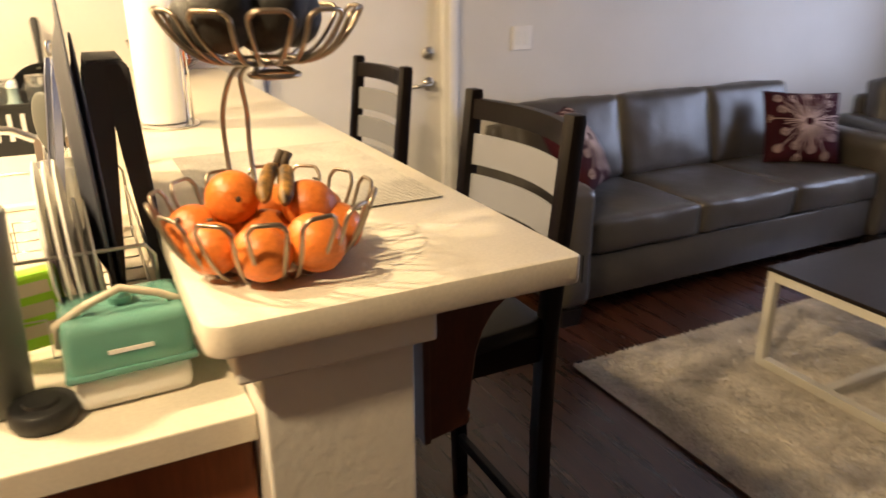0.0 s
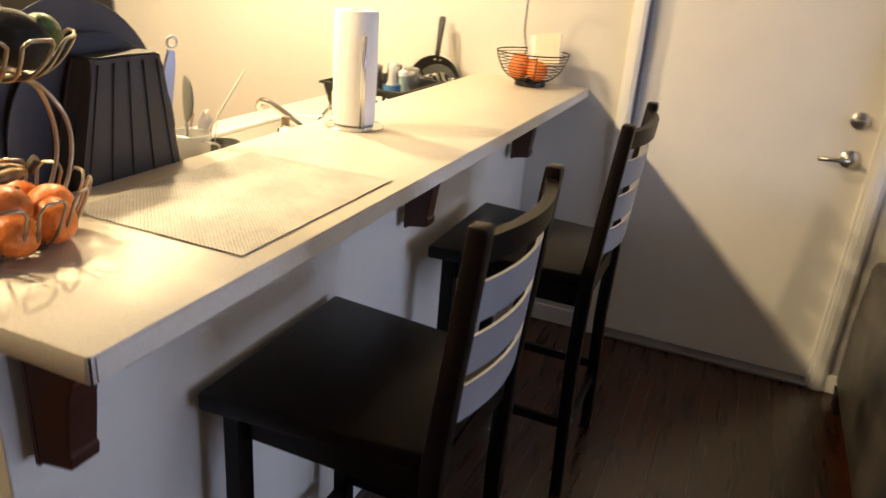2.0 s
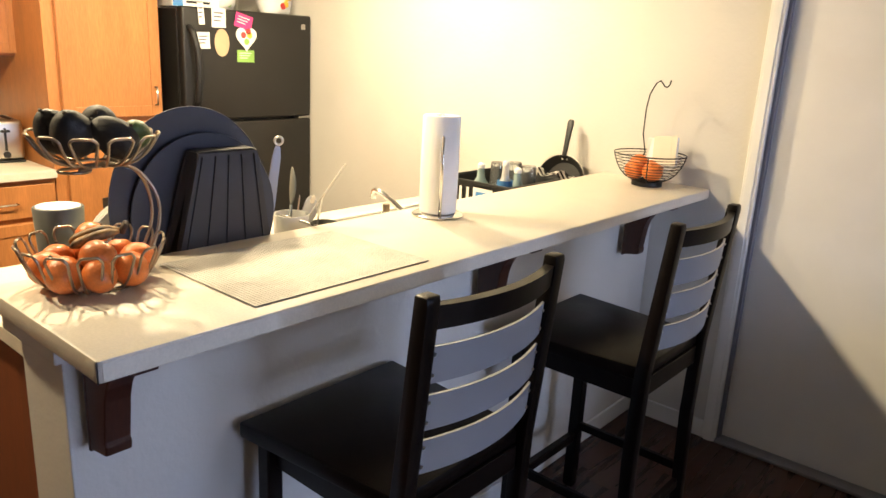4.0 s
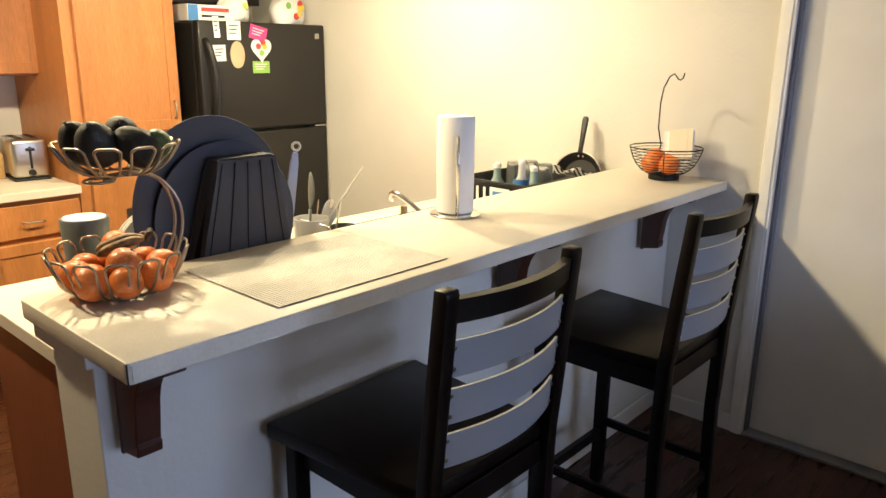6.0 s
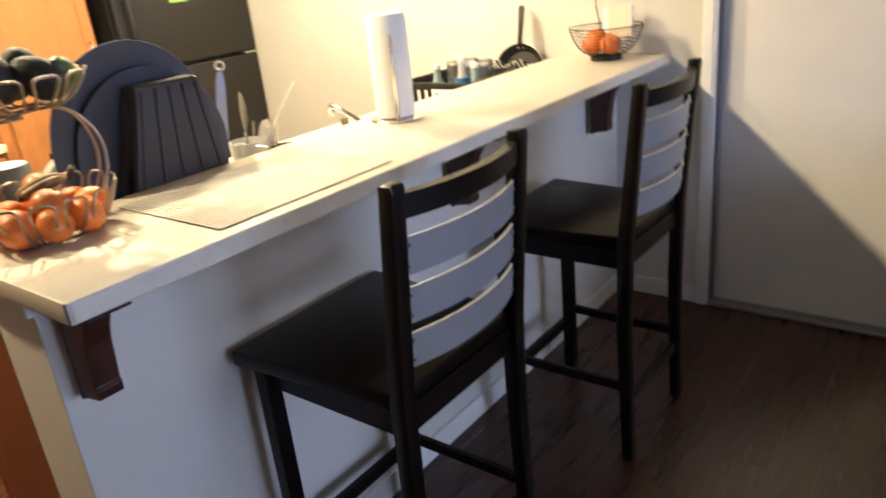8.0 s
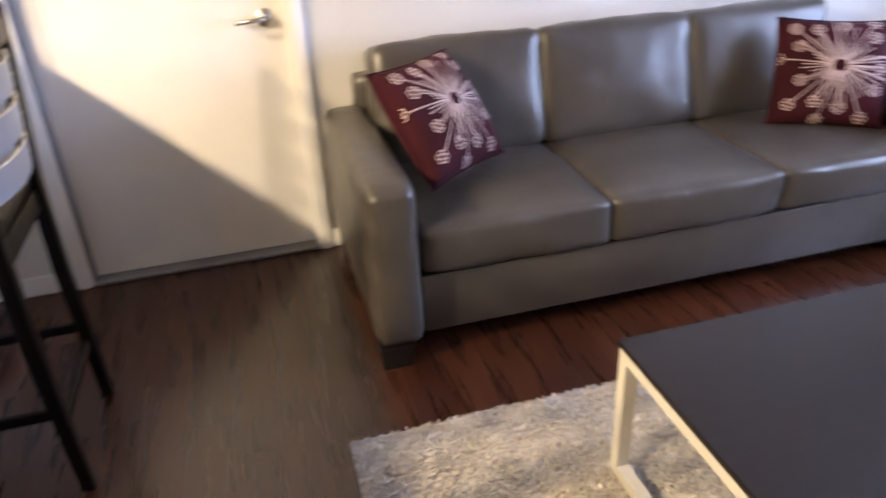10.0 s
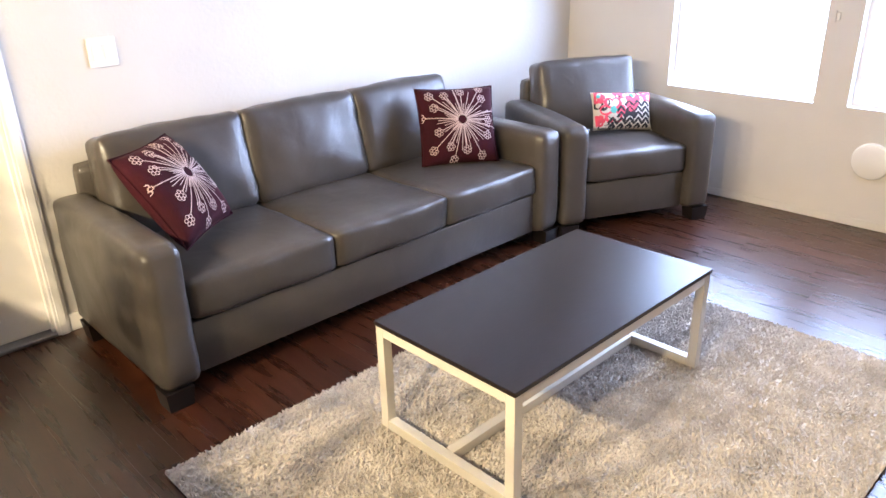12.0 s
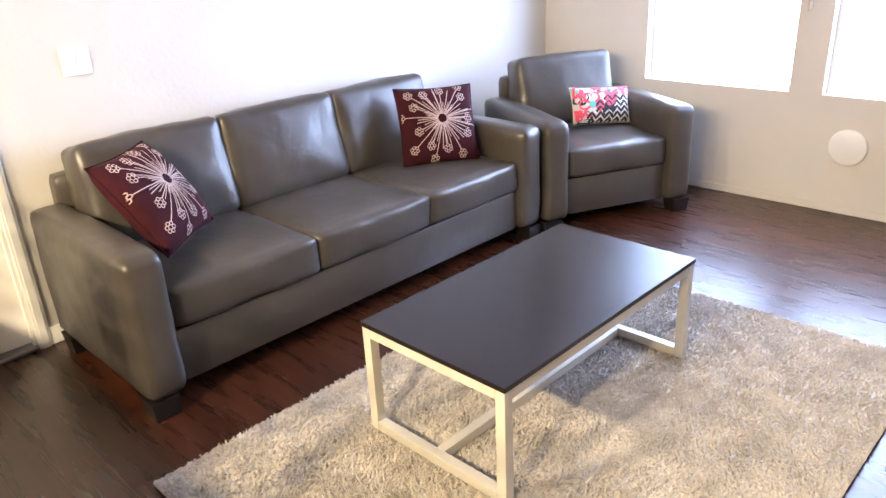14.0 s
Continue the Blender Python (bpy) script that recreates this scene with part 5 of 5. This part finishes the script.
NOTES = [("note", "cardwhite", -0.175, 1.635, 0.085, 0.10, 0, "white paper note held on the black fridge door"),
         ("note", "cardwhite", -0.27, 1.515, 0.075, 0.085, 2, "white square paper note on the black fridge door"),
         ("magnet", "magenta_print", -0.02, 1.625, 0.11, 0.075, -14, "magenta card tilted on the black fridge door"),
         ("magnet", "green_print", -0.01, 1.44, 0.11, 0.065, 0, "green and white card on the black fridge door"),
         ("magnet", "cardwhite", -0.28, 1.65, 0.035, 0.11, 4, "white letter magnets on the black fridge door")]
for nm, mt, dy, z, w_, h_, rot, lab in NOTES:
    o = empty(nm, fr.matrix_world @ pose(0.002, dy - 0.024, z + 0.018, rot, 0, 0))
    tagged(o, lab, nm, "notes on the fridge")
    part("sheet", box(0, 0.002, -w_ / 2, w_ / 2, -h_ / 2, h_ / 2), mt, o)
    for q in range(3):
        part("print_bar", box(0.0022, 0.0027, -w_ * 0.36, w_ * (0.32 - 0.1 * q), h_ * (0.22 - 0.2 * q), h_ * (0.28 - 0.2 * q)), "tray" if mt == "cardwhite" else "cardwhite", o)
o = empty("magnet", fr.matrix_world @ pose(0.002, -0.184, 1.525))
tagged(o, "oval wooden magnet on the black fridge door", "magnet", "notes on the fridge")
bm = lathe([(0, 0), (1, 0), (1, 0.004), (0, 0.005)], 28)
for v in bm.verts:
    v.co = Vector((v.co.z, v.co.x * 0.045, v.co.y * 0.072))
part("disc", bm, "kraft", o)
o = empty("magnet", fr.matrix_world @ pose(0.002, -0.028, 1.556))
tagged(o, "heart-shaped colourful picture magnet on the black fridge door", "magnet", "notes on the fridge")
ht = []
for k in range(26):
    a = 2 * math.pi * k / 26
    ht.append((0.0042 * 16 * math.sin(a) ** 3, 0.0045 * (13 * math.cos(a) - 5 * math.cos(2 * a) - 2 * math.cos(3 * a) - math.cos(4 * a))))
part("heart", extrude(ht, "x", 0, 0.003), "cardwhite", o)
for (dy, dz, mt) in ((-0.02, 0.015, "red_print"), (0.02, 0.015, "yellow_print"), (0.0, -0.02, "green_print"), (0.012, 0.035, "red_print")):
    part("picture_spot", lathe([(0, 0), (0.017, 0), (0.017, 0.001), (0, 0.001)], 14, m=pose(0.0032, dy, dz, 0, 90, 0)), mt, o)
cx_ = empty("cereal_box", pose(-2.75, 1.79, 1.7065))
tagged(cx_, "white and blue food carton lying on top of the fridge", "food box")
part("carton", box(-0.11, 0.11, -0.14, 0.14, 0, 0.085, 0.002), "cardwhite", cx_)
part("blue_panel", box(0.1105, 0.1115, -0.138, -0.08, 0.002, 0.083), "bluelabel", cx_)
part("print_bar", box(0.1105, 0.1115, -0.06, 0.11, 0.05, 0.07), "red_print", cx_)
part("print_bar", box(0.1105, 0.1115, -0.06, 0.08, 0.02, 0.032), "blackprint", cx_)


def bag(name, m, sx, sy, sz, mt, lab, spots):
    o = empty(name, m)
    tagged(o, lab, "food bag")
    b = cushion(sx, sy, sz, 0.02, 0.03, 0.03, seed=sx * 30, cuts=10)
    part("bag", b, mt, o, smooth=180)
    rg = random.Random(int(sx * 1000))
    for k in range(spots):
        y_, z_ = rg.uniform(-sy * 0.4, sy * 0.4), rg.uniform(sz * 0.2, sz * 0.85)
        part("print_spot", lathe([(0, 0), (0.02, 0), (0.018, 0.003), (0, 0.004)], 10, m=pose(sx / 2 + 0.026, y_, z_, 0, 90, 0)), rg.choice(["green_print", "yellow_print", "red_print"]), o)


bag("snack_bag", pose(-2.72, 1.99, 1.7065), 0.10, 0.13, 0.13, "cardwhite", "crumpled white and brown snack bag on top of the fridge", 5)
bag("bread_bag", pose(-2.72, 2.355, 1.7065), 0.12, 0.16, 0.15, "cardwhite", "white and green plastic food bag on top of the fridge", 6)

ts = empty("toaster", pose(-2.99, 0.875, 0.911, 0, 0, -6))
tagged(ts, "brushed steel two-slot toaster with black ends on the worktop", "toaster")
part("body", box(-0.13, 0.13, -0.082, 0.082, 0.012, 0.208, 0.022, 4), "steel", ts, "brushed steel body", smooth=40)
part("base", box(-0.128, 0.128, -0.083, 0.083, 0.0, 0.0118, 0.004), "blackplastic", ts)
for dy in (-0.035, 0.035):
    part("slot", box(-0.10, 0.10, dy - 0.014, dy + 0.014, 0.2082, 0.210), "blackplastic", ts)
part("lever_slot", box(0.1302, 0.1312, -0.006, 0.006, 0.06, 0.170), "blackplastic", ts)
part("lever", box(0.1313, 0.15, -0.02, 0.02, 0.150, 0.163, 0.004), "blackplastic", ts)
part("dial", lathe([(0, 0), (0.017, 0), (0.015, 0.014), (0, 0.015)], 20, m=pose(0.1305, 0, 0.04, 0, 90, 0)), "blackplastic", ts, smooth=40)
kb = empty("knife_block", pose(-3.10, 0.715, 0.911, 0, 0, 8))
tagged(kb, "wooden knife block with black-handled knives on the worktop", "knife block")
part("block", extrude([(-0.08, 0), (0.09, 0), (0.09, 0.12), (-0.02, 0.21), (-0.08, 0.17)], "y", -0.06, 0.06, 0.004), "block", kb)
for i in range(6):
    part("knife_handle", box(-0.045 + 0.05 * (i % 2), -0.022 + 0.05 * (i % 2), -0.045 + 0.03 * (i // 2) - 0.008, -0.045 + 0.03 * (i // 2) + 0.008, 0.20 - 0.045 * (i % 2), 0.30 - 0.03 * (i % 2), 0.003), "blackplastic", kb)

# ---- floor planks ----
pw, pl = 0.128, 1.22
meshes = {}
rng = random.Random(11)
x = WEST
while x < EAST - 0.01:
    x1 = min(x + pw, EAST)
    y = SOUTH - rng.uniform(0, pl)
    while y < NORTH:
        y0, y1 = max(y, SOUTH), min(y + pl, NORTH)
        if y1 - y0 > 0.05:
            key = (round(x1 - x, 3), round(y1 - y0, 3))
            if key not in meshes:
                bm = bmesh.new()
                sx, sy = (x1 - x) / 2 - 0.00005, (y1 - y0) / 2 - 0.00005
                v = [bm.verts.new(c) for c in ((-sx, -sy, -0.007), (sx, -sy, -0.007), (sx, sy, -0.007), (-sx, sy, -0.007), (-sx + 0.0003, -sy + 0.0003, 0), (sx - 0.0003, -sy + 0.0003, 0), (sx - 0.0003, sy - 0.0003, 0), (-sx + 0.0003, sy - 0.0003, 0))]
                for f in ((4, 5, 6, 7), (0, 1, 5, 4), (1, 2, 6, 5), (2, 3, 7, 6), (3, 0, 4, 7)):
                    bm.faces.new([v[i] for i in f])
                me = bpy.data.meshes.new("plank")
                bm.to_mesh(me)
                bm.free()
                me.materials.append(M["plank"])
                meshes[key] = me
            o = new("plank", meshes[key])
            o.location = ((x + x1) / 2, (y0 + y1) / 2, 0)
            o.parent = floor
        y += pl
    x = x1
